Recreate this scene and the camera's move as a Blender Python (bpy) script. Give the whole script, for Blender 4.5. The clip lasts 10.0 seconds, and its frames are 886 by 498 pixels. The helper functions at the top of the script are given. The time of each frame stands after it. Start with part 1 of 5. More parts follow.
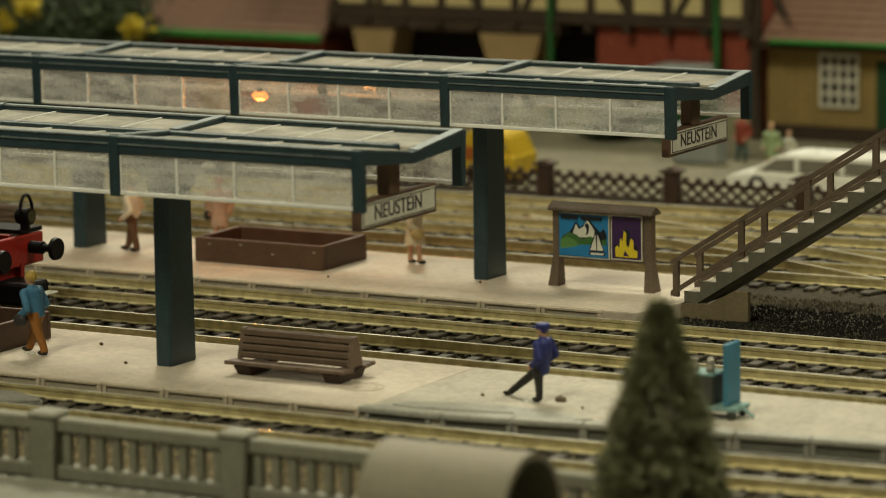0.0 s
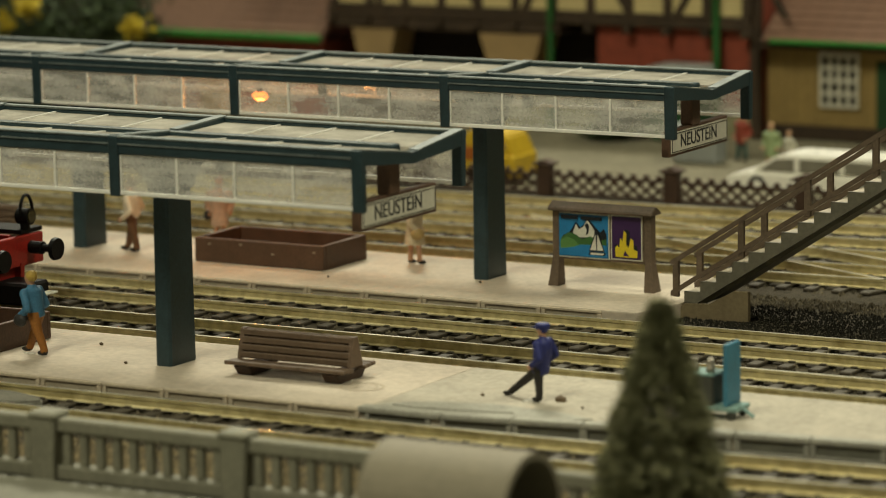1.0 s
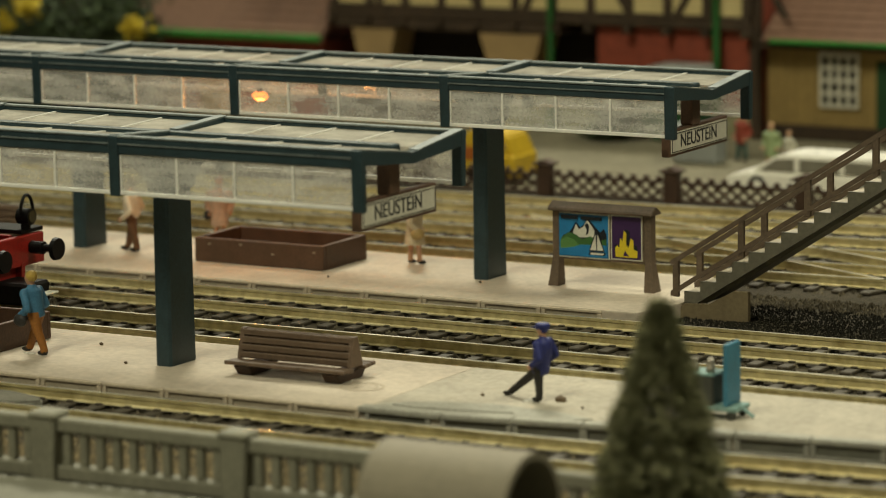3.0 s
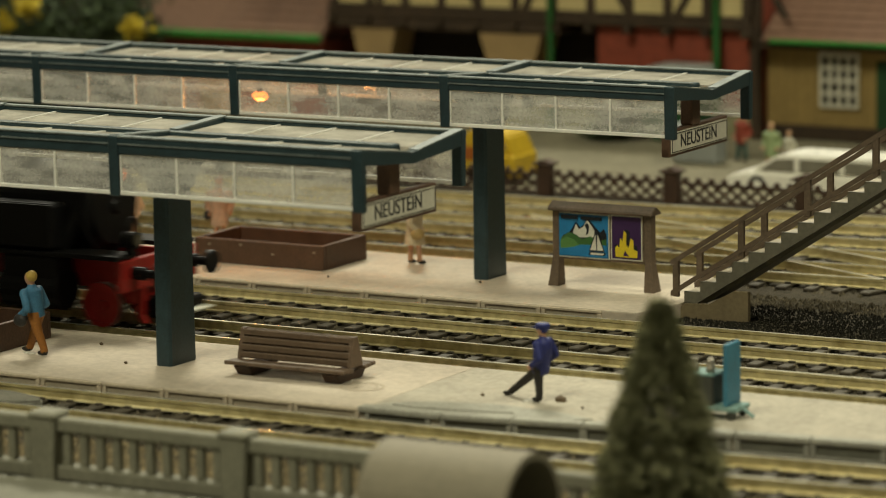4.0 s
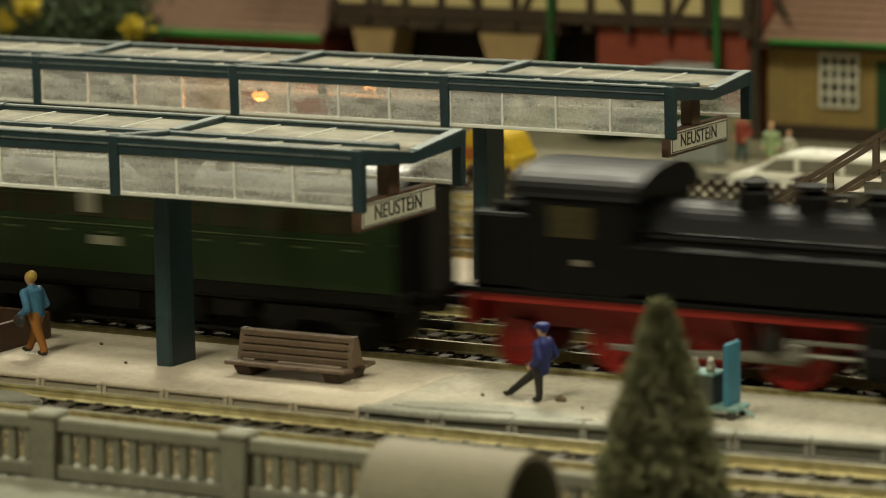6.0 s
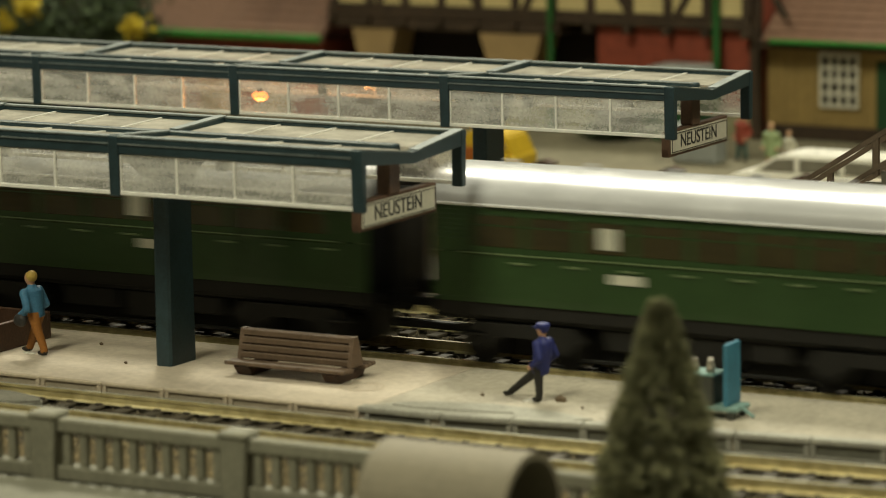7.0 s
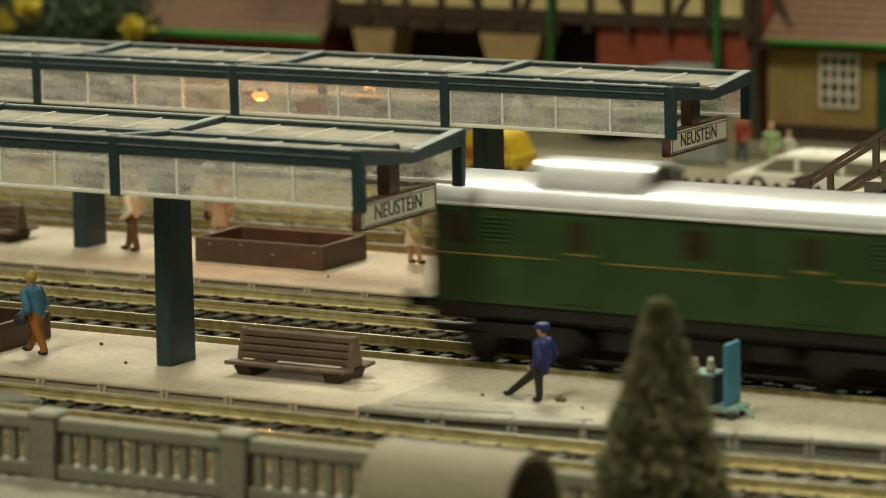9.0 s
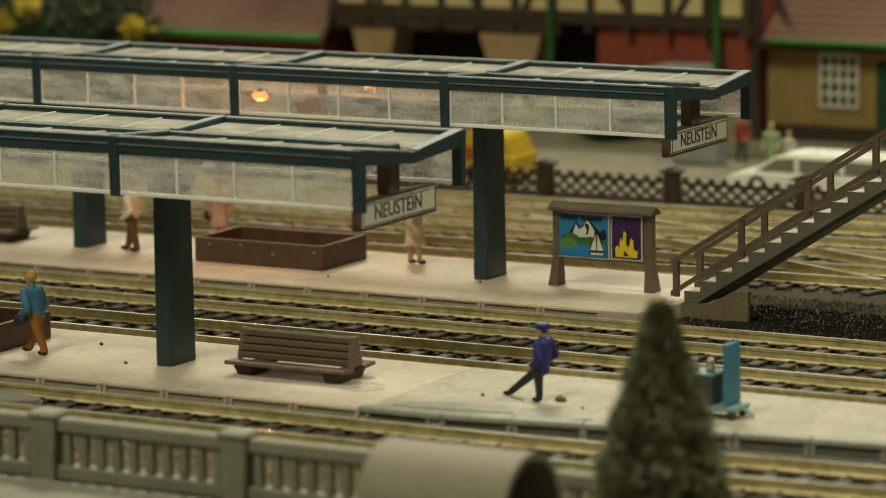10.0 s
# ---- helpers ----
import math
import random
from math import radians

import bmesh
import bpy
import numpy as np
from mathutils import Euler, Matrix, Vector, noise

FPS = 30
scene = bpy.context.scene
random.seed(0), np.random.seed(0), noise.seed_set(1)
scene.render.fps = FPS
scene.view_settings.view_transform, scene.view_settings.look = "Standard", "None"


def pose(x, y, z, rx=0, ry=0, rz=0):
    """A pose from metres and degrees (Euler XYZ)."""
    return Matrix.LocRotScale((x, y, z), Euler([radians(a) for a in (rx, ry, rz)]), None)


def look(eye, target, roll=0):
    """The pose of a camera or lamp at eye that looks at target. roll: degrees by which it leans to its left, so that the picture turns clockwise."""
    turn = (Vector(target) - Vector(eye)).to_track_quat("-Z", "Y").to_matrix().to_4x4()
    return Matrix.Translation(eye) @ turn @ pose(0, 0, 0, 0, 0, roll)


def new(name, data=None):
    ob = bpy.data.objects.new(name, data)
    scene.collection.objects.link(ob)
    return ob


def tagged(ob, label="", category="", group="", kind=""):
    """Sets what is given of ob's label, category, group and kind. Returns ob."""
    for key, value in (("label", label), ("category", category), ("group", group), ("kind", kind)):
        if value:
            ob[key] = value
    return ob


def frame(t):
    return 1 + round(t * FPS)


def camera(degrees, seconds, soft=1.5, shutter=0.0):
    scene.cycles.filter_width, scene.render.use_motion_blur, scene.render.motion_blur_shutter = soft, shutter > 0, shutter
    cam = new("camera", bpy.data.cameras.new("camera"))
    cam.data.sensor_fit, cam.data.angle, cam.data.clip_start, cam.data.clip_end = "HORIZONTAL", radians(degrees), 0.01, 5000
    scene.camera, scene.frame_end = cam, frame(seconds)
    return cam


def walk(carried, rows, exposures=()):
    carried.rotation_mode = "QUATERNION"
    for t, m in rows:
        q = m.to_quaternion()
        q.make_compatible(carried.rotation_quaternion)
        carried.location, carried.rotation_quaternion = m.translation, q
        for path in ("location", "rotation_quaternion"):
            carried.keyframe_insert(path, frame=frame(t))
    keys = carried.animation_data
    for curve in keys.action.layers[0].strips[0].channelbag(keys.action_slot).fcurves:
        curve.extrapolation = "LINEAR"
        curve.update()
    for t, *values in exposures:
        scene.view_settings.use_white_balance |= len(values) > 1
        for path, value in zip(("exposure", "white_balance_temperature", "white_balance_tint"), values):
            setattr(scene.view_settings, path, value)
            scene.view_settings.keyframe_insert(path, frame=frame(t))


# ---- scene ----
from mathutils.bvhtree import BVHTree

cam = camera(13.68, 10.0, soft=0.75, shutter=1.0)
EYE, AIM = (0.4287, -0.6352, 0.1511), (0.0369, 0.0504, 0.0226)
walk(cam, [(0, look(EYE, AIM, -0.9226)), (10, look(EYE, AIM, -0.9226))],
     exposures=[(0, 0.0), (1.0, 0.06), (4.3, 0.08), (5.4, 0.23), (8.8, 0.22), (9.7, 0.04), (10, 0.04)])
cam.data.dof.use_dof, cam.data.dof.focus_distance, cam.data.dof.aperture_fstop = True, 0.812, 24

# ---- light: a dim room with warm ceiling lamps over the layout ----
world = bpy.data.worlds.new("room_air")
world.use_nodes = True
world.node_tree.nodes["Background"].inputs[0].default_value = (1.0, 0.86, 0.62, 1)
world.node_tree.nodes["Background"].inputs[1].default_value = 0.01
scene.world = world


def area(name, eye, target, sx, sy, watts, colour):
    lamp = bpy.data.lights.new(name, "AREA")
    lamp.shape, lamp.size, lamp.size_y, lamp.energy, lamp.color = "RECTANGLE", sx, sy, watts, colour
    new(name, lamp).matrix_world = look(eye, target)


WARM = (1.0, 0.955, 0.685)
for i in range(5):  # a row of small spots behind the layout, and two softer room lamps
    area("spot_lamp", (-0.86 + 0.09 * i, 1.15, 1.45), (0.2, 0.1, 0), 0.03, 0.40, 5.9, (1.0, 0.96, 0.75))
area("ceiling_lamp", (-0.05, -0.95, 1.30), (0.05, 0.1, 0), 0.35, 0.35, 12, WARM)
area("ceiling_lamp", (1.00, 0.15, 1.45), (0.1, 0.1, 0), 0.3, 0.3, 11.5, WARM)

# ---- materials ----
M = 0.001  # the layout is built in millimetres


def mat(name, colour, rough=0.6, metal=0.0, var=0.18, size=3.0, bump=0.25, spec=0.4, dirt=None, island=0.0):
    """A procedural surface: size is the width of its larger blotches in millimetres."""
    m = bpy.data.materials.new(name)
    m.use_nodes = True
    nt = m.node_tree
    N, L = nt.nodes, nt.links
    b = N["Principled BSDF"]
    b.inputs["Roughness"].default_value, b.inputs["Metallic"].default_value = rough, metal
    b.inputs["Specular IOR Level"].default_value = spec
    co = N.new("ShaderNodeTexCoord")
    big, fine = N.new("ShaderNodeTexNoise"), N.new("ShaderNodeTexNoise")
    for n, s, d in ((big, size, 4), (fine, size * 0.16, 3)):
        n.inputs["Scale"].default_value, n.inputs["Detail"].default_value = 1 / (s * M), d
        L.new(co.outputs["Object"], n.inputs["Vector"])
    add = N.new("ShaderNodeMath")
    add.operation = "ADD"
    L.new(big.outputs["Fac"], add.inputs[0])
    L.new(fine.outputs["Fac"], add.inputs[1])
    ramp = N.new("ShaderNodeMapRange")
    ramp.inputs["From Min"].default_value, ramp.inputs["From Max"].default_value = 0.65, 1.35
    L.new(add.outputs[0], ramp.inputs["Value"])
    mix = N.new("ShaderNodeMix")
    mix.data_type = "RGBA"
    lo = dirt or tuple(c * (1 - 1.6 * var) for c in colour)
    hi = tuple(min(1, c * (1 + var)) for c in colour)
    mix.inputs[6].default_value, mix.inputs[7].default_value = (*lo, 1), (*hi, 1)
    L.new(ramp.outputs[0], mix.inputs[0])
    out = mix.outputs[2]
    if island:
        geo, hsv, mr = N.new("ShaderNodeNewGeometry"), N.new("ShaderNodeHueSaturation"), N.new("ShaderNodeMapRange")
        mr.inputs["To Min"].default_value, mr.inputs["To Max"].default_value = 1 - island, 1 + island
        L.new(geo.outputs["Random Per Island"], mr.inputs["Value"])
        L.new(mr.outputs[0], hsv.inputs["Value"])
        L.new(out, hsv.inputs["Color"])
        out = hsv.outputs[0]
    L.new(out, b.inputs["Base Color"])
    rr = N.new("ShaderNodeMapRange")
    rr.inputs["To Min"].default_value, rr.inputs["To Max"].default_value = max(0.03, rough - 0.1), min(1, rough + 0.12)
    L.new(big.outputs["Fac"], rr.inputs["Value"])
    L.new(rr.outputs[0], b.inputs["Roughness"])
    if bump:
        bp = N.new("ShaderNodeBump")
        bp.inputs["Strength"].default_value, bp.inputs["Distance"].default_value = bump, 0.25 * M
        L.new(fine.outputs["Fac"], bp.inputs["Height"])
        L.new(bp.outputs[0], b.inputs["Normal"])
    return m


def glow(name, colour, strength):
    m = bpy.data.materials.new(name)
    m.use_nodes = True
    b = m.node_tree.nodes["Principled BSDF"]
    b.inputs["Base Color"].default_value = (*colour, 1)
    b.inputs["Emission Color"].default_value = (*colour, 1)
    b.inputs["Emission Strength"].default_value = strength
    return m


def clear(name, colour, milk, rough=0.12, dust=0.55):
    """Clear plastic with a film of dust: milk is the share of light that the film catches."""
    m = bpy.data.materials.new(name)
    m.use_nodes = True
    nt = m.node_tree
    N, L = nt.nodes, nt.links
    b = N["Principled BSDF"]
    b.inputs["Base Color"].default_value, b.inputs["Roughness"].default_value = (*colour, 1), rough
    tr, mix, ns, mr = N.new("ShaderNodeBsdfTransparent"), N.new("ShaderNodeMixShader"), N.new("ShaderNodeTexNoise"), N.new("ShaderNodeMapRange")
    co, mp = N.new("ShaderNodeTexCoord"), N.new("ShaderNodeMapping")
    mp.inputs["Scale"].default_value = (110, 110, 520)
    ns.inputs["Scale"].default_value, ns.inputs["Detail"].default_value = 1.0, 7
    mr.inputs["From Min"].default_value, mr.inputs["From Max"].default_value = 0.275 + dust / 2, 0.725 + dust / 2
    mr.inputs["To Min"].default_value, mr.inputs["To Max"].default_value = milk * 0.45, min(1, milk * 1.55)
    L.new(co.outputs["Object"], mp.inputs["Vector"])
    L.new(mp.outputs[0], ns.inputs["Vector"])
    speck, blend = N.new("ShaderNodeTexNoise"), N.new("ShaderNodeMath")
    speck.inputs["Scale"].default_value, speck.inputs["Detail"].default_value = 1500, 3
    blend.operation, blend.inputs[1].default_value = "MULTIPLY_ADD", dust
    L.new(co.outputs["Object"], speck.inputs["Vector"])
    L.new(speck.outputs["Fac"], blend.inputs[0])
    L.new(ns.outputs["Fac"], blend.inputs[2])
    L.new(blend.outputs[0], mr.inputs["Value"])
    L.new(mr.outputs[0], mix.inputs[0])
    L.new(tr.outputs[0], mix.inputs[1])
    L.new(b.outputs[0], mix.inputs[2])
    L.new(mix.outputs[0], N["Material Output"].inputs[0])
    return m


SAND = mat("sandy_platform", (0.53, 0.465, 0.38), 0.9, var=0.12, size=9, bump=0.35, spec=0.2)
SANDEDGE = mat("platform_edge", (0.50, 0.43, 0.33), 0.85, var=0.14, size=5, bump=0.3, spec=0.2)
ENDTOP = mat("dusty_platform_end", (0.44, 0.405, 0.335), 0.9, var=0.16, size=10, bump=0.35, spec=0.2)
GREYPLAT = mat("grey_platform", (0.32, 0.315, 0.275), 0.85, var=0.14, size=7, bump=0.3, spec=0.25)
CEMENT = mat("rough_cement", (0.36, 0.355, 0.31), 0.9, var=0.16, size=5, bump=0.6, spec=0.2)
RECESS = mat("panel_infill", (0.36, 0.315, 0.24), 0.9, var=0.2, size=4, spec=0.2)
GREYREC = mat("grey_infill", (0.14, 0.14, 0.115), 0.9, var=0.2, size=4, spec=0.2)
BALLAST = mat("ballast_bed", (0.065, 0.056, 0.04), 0.95, var=0.4, size=2.2, bump=0.9, spec=0.1)
GRAVEL = mat("dark_gravel", (0.017, 0.016, 0.012), 0.95, var=0.25, size=1.5, island=0.6, spec=0.1)
STONE = mat("ballast_stone", (0.105, 0.09, 0.062), 0.9, var=0.2, size=1.5, island=0.55, spec=0.15)
YARD = mat("station_yard", (0.18, 0.165, 0.115), 0.95, var=0.2, size=14, bump=0.4, spec=0.15)
SLEEPER = mat("sleeper_plastic", (0.048, 0.040, 0.029), 0.65, var=0.35, size=2.0, bump=0.3, dirt=(0.060, 0.052, 0.038), spec=0.25)
RAIL = mat("brass_rail", (0.66, 0.585, 0.33), 0.36, 0.35, var=0.2, size=14, bump=0.1, dirt=(0.38, 0.31, 0.14))
# lighter copy of the brass: the foot's highlight is put into the colour
RAILFOOT = mat("rail_foot_highlight", (0.82, 0.76, 0.52), 0.3, 0.45, var=0.16, size=12, bump=0.05, dirt=(0.52, 0.44, 0.22))
RAILTOP = mat("polished_rail_head", (0.90, 0.86, 0.70), 0.25, 0.7, var=0.12, size=20, bump=0.0)
BLUE = mat("petrol_plastic", (0.024, 0.048, 0.058), 0.42, var=0.22, size=3.5, bump=0.12)
BLUEEDGE = mat("worn_petrol_edge", (0.16, 0.19, 0.19), 0.5, var=0.3, size=2.5, bump=0.15)
ROOFPANE = clear("cream_roof_glazing", (0.52, 0.49, 0.41), 0.58, 0.3, 0.15)
GLASS = clear("dusty_glazing", (0.88, 0.87, 0.83), 0.30, 0.05)
LINE = mat("pale_glazing_bar", (0.90, 0.895, 0.85), 0.2, var=0.06, size=3, bump=0.0)
BROWN = mat("brown_plastic", (0.10, 0.055, 0.034), 0.5, var=0.2, size=4, bump=0.15)
DARKBROWN = mat("dark_brown_plastic", (0.06, 0.034, 0.022), 0.55, var=0.25, size=4, bump=0.15)
EARTH = mat("potting_earth", (0.06, 0.03, 0.02), 0.95, var=0.3, size=2)
SIGNWHITE = mat("sign_white", (0.62, 0.60, 0.51), 0.5, var=0.06, size=6, bump=0.05)
INK = mat("sign_ink", (0.02, 0.02, 0.02), 0.5, var=0.1, bump=0)
GREYFENCE = mat("grey_concrete_fence", (0.21, 0.205, 0.155), 0.7, var=0.14, size=6, bump=0.2)
KERB = mat("grey_wall_kerb", (0.17, 0.168, 0.13), 0.8, var=0.14, size=8, bump=0.25)
LITTER = mat("leaf_litter", (0.25, 0.20, 0.115), 0.95, var=0.6, size=1.6, bump=0.9)
BLACK = mat("satin_black", (0.006, 0.006, 0.006), 0.48, var=0.25, size=5, bump=0.08, spec=0.14)
RED = mat("locomotive_red", (0.28, 0.016, 0.011), 0.42, var=0.2, size=4, bump=0.06)
STEEL = mat("rod_steel", (0.30, 0.29, 0.26), 0.45, 0.8, var=0.2, size=3, bump=0.05)
COACHGREEN = mat("coach_green", (0.027, 0.062, 0.018), 0.38, var=0.12, size=9, bump=0.04)
# pale green of the painted waist highlight and of the handles
PALETRIM = mat("pale_highlight_and_handle", (0.18, 0.24, 0.12), 0.3, var=0.1, size=6, bump=0)
COACHDARK = mat("coach_window_band", (0.030, 0.055, 0.018), 0.25, var=0.2, size=6, bump=0.03)
SILVER = mat("silver_roof", (0.55, 0.56, 0.585), 0.24, 0.15, var=0.07, size=12, bump=0.05)
# near-white gutter: the lamp's bright line on the roof edge is painted in
GUTTERGLINT = mat("gutter_glint", (0.86, 0.87, 0.89), 0.25, 0.3, var=0.06, size=8, bump=0)
GOLD = mat("brass_trim", (0.62, 0.46, 0.16), 0.3, 0.8, var=0.15, size=3, bump=0)
SLATE = mat("dark_underframe", (0.010, 0.0095, 0.008), 0.6, var=0.3, size=3, bump=0.1)
AMBER = glow("amber_lamp", (1.0, 0.22, 0.05), 0.5)
BULB = glow("canopy_bulb", (1.0, 0.24, 0.035), 2.4)
WINDOWLIT = mat("coach_window", (0.046, 0.038, 0.016), 0.15, var=0.25, size=8, bump=0)
WHITEPLATE = mat("white_plate", (0.62, 0.62, 0.52), 0.45, var=0.08, size=4, bump=0)
BENCHBROWN = mat("bench_brown", (0.135, 0.092, 0.062), 0.5, var=0.2, size=4, bump=0.2)
PLATE = mat("dusty_crossing_plate", (0.19, 0.185, 0.155), 0.8, var=0.2, size=6, bump=0.3)
STAIRBROWN = mat("stair_brown", (0.13, 0.095, 0.066), 0.55, var=0.22, size=4, bump=0.15)
TREAD = mat("stair_tread", (0.42, 0.37, 0.28), 0.65, var=0.18, size=4, bump=0.15)
STRINGER = mat("stair_side", (0.14, 0.132, 0.10), 0.6, var=0.18, size=6, bump=0.12)
PLINTH = mat("stair_plinth", (0.19, 0.15, 0.085), 0.8, var=0.15, size=6)
NEEDLES = mat("fir_flock", (0.185, 0.185, 0.10), 0.95, var=0.3, size=4, bump=0.4, island=0.3, spec=0.1)
BARK = mat("fir_trunk", (0.07, 0.05, 0.03), 0.9, var=0.3, size=2)
HUT = mat("beige_hut", (0.23, 0.205, 0.15), 0.7, var=0.1, size=9, bump=0.1)
# brown darkened to hold the shade inside the hut
HUTSHADE = mat("hut_inside_shade", (0.055, 0.042, 0.025), 0.8, var=0.2)
TROLLEY = mat("turquoise_trolley", (0.05, 0.19, 0.29), 0.5, var=0.16, size=3, bump=0.1)
TROLLEYPALE = mat("pale_turquoise", (0.22, 0.36, 0.34), 0.55, var=0.18, size=3, bump=0.1)
BINGREY = mat("grey_bin", (0.055, 0.058, 0.048), 0.6, var=0.2, size=3)
CHURN = mat("dull_churn", (0.33, 0.30, 0.24), 0.5, 0.4, var=0.2, size=2)
GLUE = mat("glue_blob", (0.62, 0.60, 0.54), 0.08, var=0.05, bump=0, spec=0.9)
PEBBLE = mat("brown_pebble", (0.14, 0.10, 0.06), 0.8, var=0.3, size=1)

# ---- building helpers (millimetres) ----


def at(x, y, z=0.0, rz=0.0, rx=0.0, ry=0.0):
    return pose(x * M, y * M, z * M, rx, ry, rz)


def mesh(name, bm, *mats, smooth=False):
    bmesh.ops.scale(bm, vec=(M, M, M), verts=bm.verts)
    me = bpy.data.meshes.new(name)
    bm.to_mesh(me)
    bm.free()
    for m in mats:
        me.materials.append(m)
    if smooth:
        for p in me.polygons:
            p.use_smooth = True
    return me


def part(name, bm, material, parent, label="", smooth=False, m=None):
    mats = material if isinstance(material, (list, tuple)) else (material,)
    ob = new(name, mesh(name, bm, *mats, smooth=smooth))
    ob.parent = parent
    if m is not None:
        ob.matrix_basis = m
    return tagged(ob, label) if label else ob


def share(name, data, parent, m):
    ob = new(name, data)
    ob.parent, ob.matrix_basis = parent, m
    return ob


def thing(name, label, category, m=None, group="", kind=""):
    ob = new(name)
    ob.empty_display_size = 0.005
    if m is not None:
        ob.matrix_basis = m
    return tagged(ob, label, category, group, kind)


def BM():
    return bmesh.new()


def box(bm, x0, x1, y0, y1, z0, z1, bevel=0.0, mi=0):
    r = bmesh.ops.create_cube(bm, size=1.0)
    vs = r["verts"]
    for v in vs:
        v.co = Vector(((x0 + x1) / 2 + v.co.x * (x1 - x0), (y0 + y1) / 2 + v.co.y * (y1 - y0), (z0 + z1) / 2 + v.co.z * (z1 - z0)))
    fs = {f for v in vs for f in v.link_faces}
    for f in fs:
        f.material_index = mi
    if bevel:
        es = list({e for v in vs for e in v.link_edges})
        b = bmesh.ops.bevel(bm, geom=es, offset=bevel, segments=1, affect="EDGES", profile=0.5)
        for f in b["faces"]:
            f.material_index = mi
    return bm


def cyl(bm, p, q, r0, r1=None, seg=12, mi=0, caps=True):
    """A tapered rod from p to q."""
    p, q = Vector(p), Vector(q)
    d = q - p
    r = bmesh.ops.create_cone(bm, cap_ends=caps, segments=seg, radius1=r0, radius2=r0 if r1 is None else r1, depth=d.length)
    mm = Matrix.Translation((p + q) / 2) @ d.to_track_quat("Z", "Y").to_matrix().to_4x4()
    for v in r["verts"]:
        v.co = mm @ v.co
    for f in {f for v in r["verts"] for f in v.link_faces}:
        f.material_index = mi
    return bm


def ball(bm, c, r, sx=1, sy=1, sz=1, mi=0, sub=2):
    o = bmesh.ops.create_icosphere(bm, subdivisions=sub, radius=r)
    for v in o["verts"]:
        v.co = Vector((c[0] + v.co.x * sx, c[1] + v.co.y * sy, c[2] + v.co.z * sz))
    for f in {f for v in o["verts"] for f in v.link_faces}:
        f.material_index = mi
    return bm


def prism(bm, pts, axis, a, b, mi=0):
    """A polygon drawn in the plane across axis, drawn out from a to b."""
    def put(u, v, w):
        return {"x": (w, u, v), "y": (u, w, v), "z": (u, v, w)}[axis]
    lo = [bm.verts.new(put(u, v, a)) for u, v in pts]
    hi = [bm.verts.new(put(u, v, b)) for u, v in pts]
    n = len(pts)
    fs = [bm.faces.new(lo), bm.faces.new(hi)]
    for i in range(n):
        fs.append(bm.faces.new((lo[i], lo[(i + 1) % n], hi[(i + 1) % n], hi[i])))
    for f in fs:
        f.material_index = mi
    bmesh.ops.recalc_face_normals(bm, faces=fs)
    return bm


def lettering(text, size, material, parent, m, name="lettering", wide=1.0):
    cu = bpy.data.curves.new(name, "FONT")
    cu.body, cu.size, cu.extrude, cu.align_x, cu.align_y = text, size * M, 0.06 * M, "CENTER", "CENTER"
    tmp = new("lettering_outline", cu)
    bpy.context.view_layer.update()
    me = bpy.data.meshes.new_from_object(tmp.evaluated_get(bpy.context.evaluated_depsgraph_get()))
    bpy.data.objects.remove(tmp)
    me.materials.clear()
    me.materials.append(material)
    for v in me.vertices:
        v.co.x *= wide
    ob = new(name, me)
    ob.parent, ob.matrix_basis = parent, m
    return ob


PT, RT = 3.4, 3.2  # tops of the platforms and of the rails

# ---- the room and the layout's ground ----


def slab(name, x0, x1, y0, y1, z0, z1, material, label, category):
    ob = new(name, mesh(name, box(BM(), x0, x1, y0, y1, z0, z1), material))
    return tagged(ob, label, category, kind="structure")


ROOMWALL = mat("room_wall_paint", (0.14, 0.13, 0.10), 0.85, var=0.06, size=300, bump=0.1)
ROOMCEIL = mat("room_ceiling_paint", (0.22, 0.205, 0.17), 0.9, var=0.05, size=300, bump=0.1)
ROOMFLOOR = mat("room_floor", (0.14, 0.11, 0.08), 0.6, var=0.2, size=200, bump=0.1)
slab("wall_north", -1300, 1300, 1500, 1540, -300, 1700, ROOMWALL, "plain dark beige wall behind the model railway", "wall")
slab("wall_south", -1300, 1300, -1190, -1150, -300, 1700, ROOMWALL, "plain dark beige wall of the dim room", "wall")
slab("wall_west", -1340, -1300, -1190, 1540, -300, 1700, ROOMWALL, "plain dark beige side wall of the dim room", "wall")
slab("wall_east", 1300, 1340, -1190, 1540, -300, 1700, ROOMWALL, "plain dark beige side wall of the room", "wall")
slab("ceiling", -1340, 1340, -1190, 1540, 1700, 1740, ROOMCEIL, "plain ceiling over the model railway", "ceiling")
slab("floor", -1340, 1340, -1190, 1540, -340, -300, ROOMFLOOR, "dark floor under the model railway", "floor")
slab("ground", -620, 620, -190, 600, -300, 0, BALLAST, "dark brown ballasted ground of the model railway", "ground")
slab("yard", -600, 600, 268, 468, 0.05, 0.5, YARD, "dusty grey-brown station yard behind the fence", "pavement")


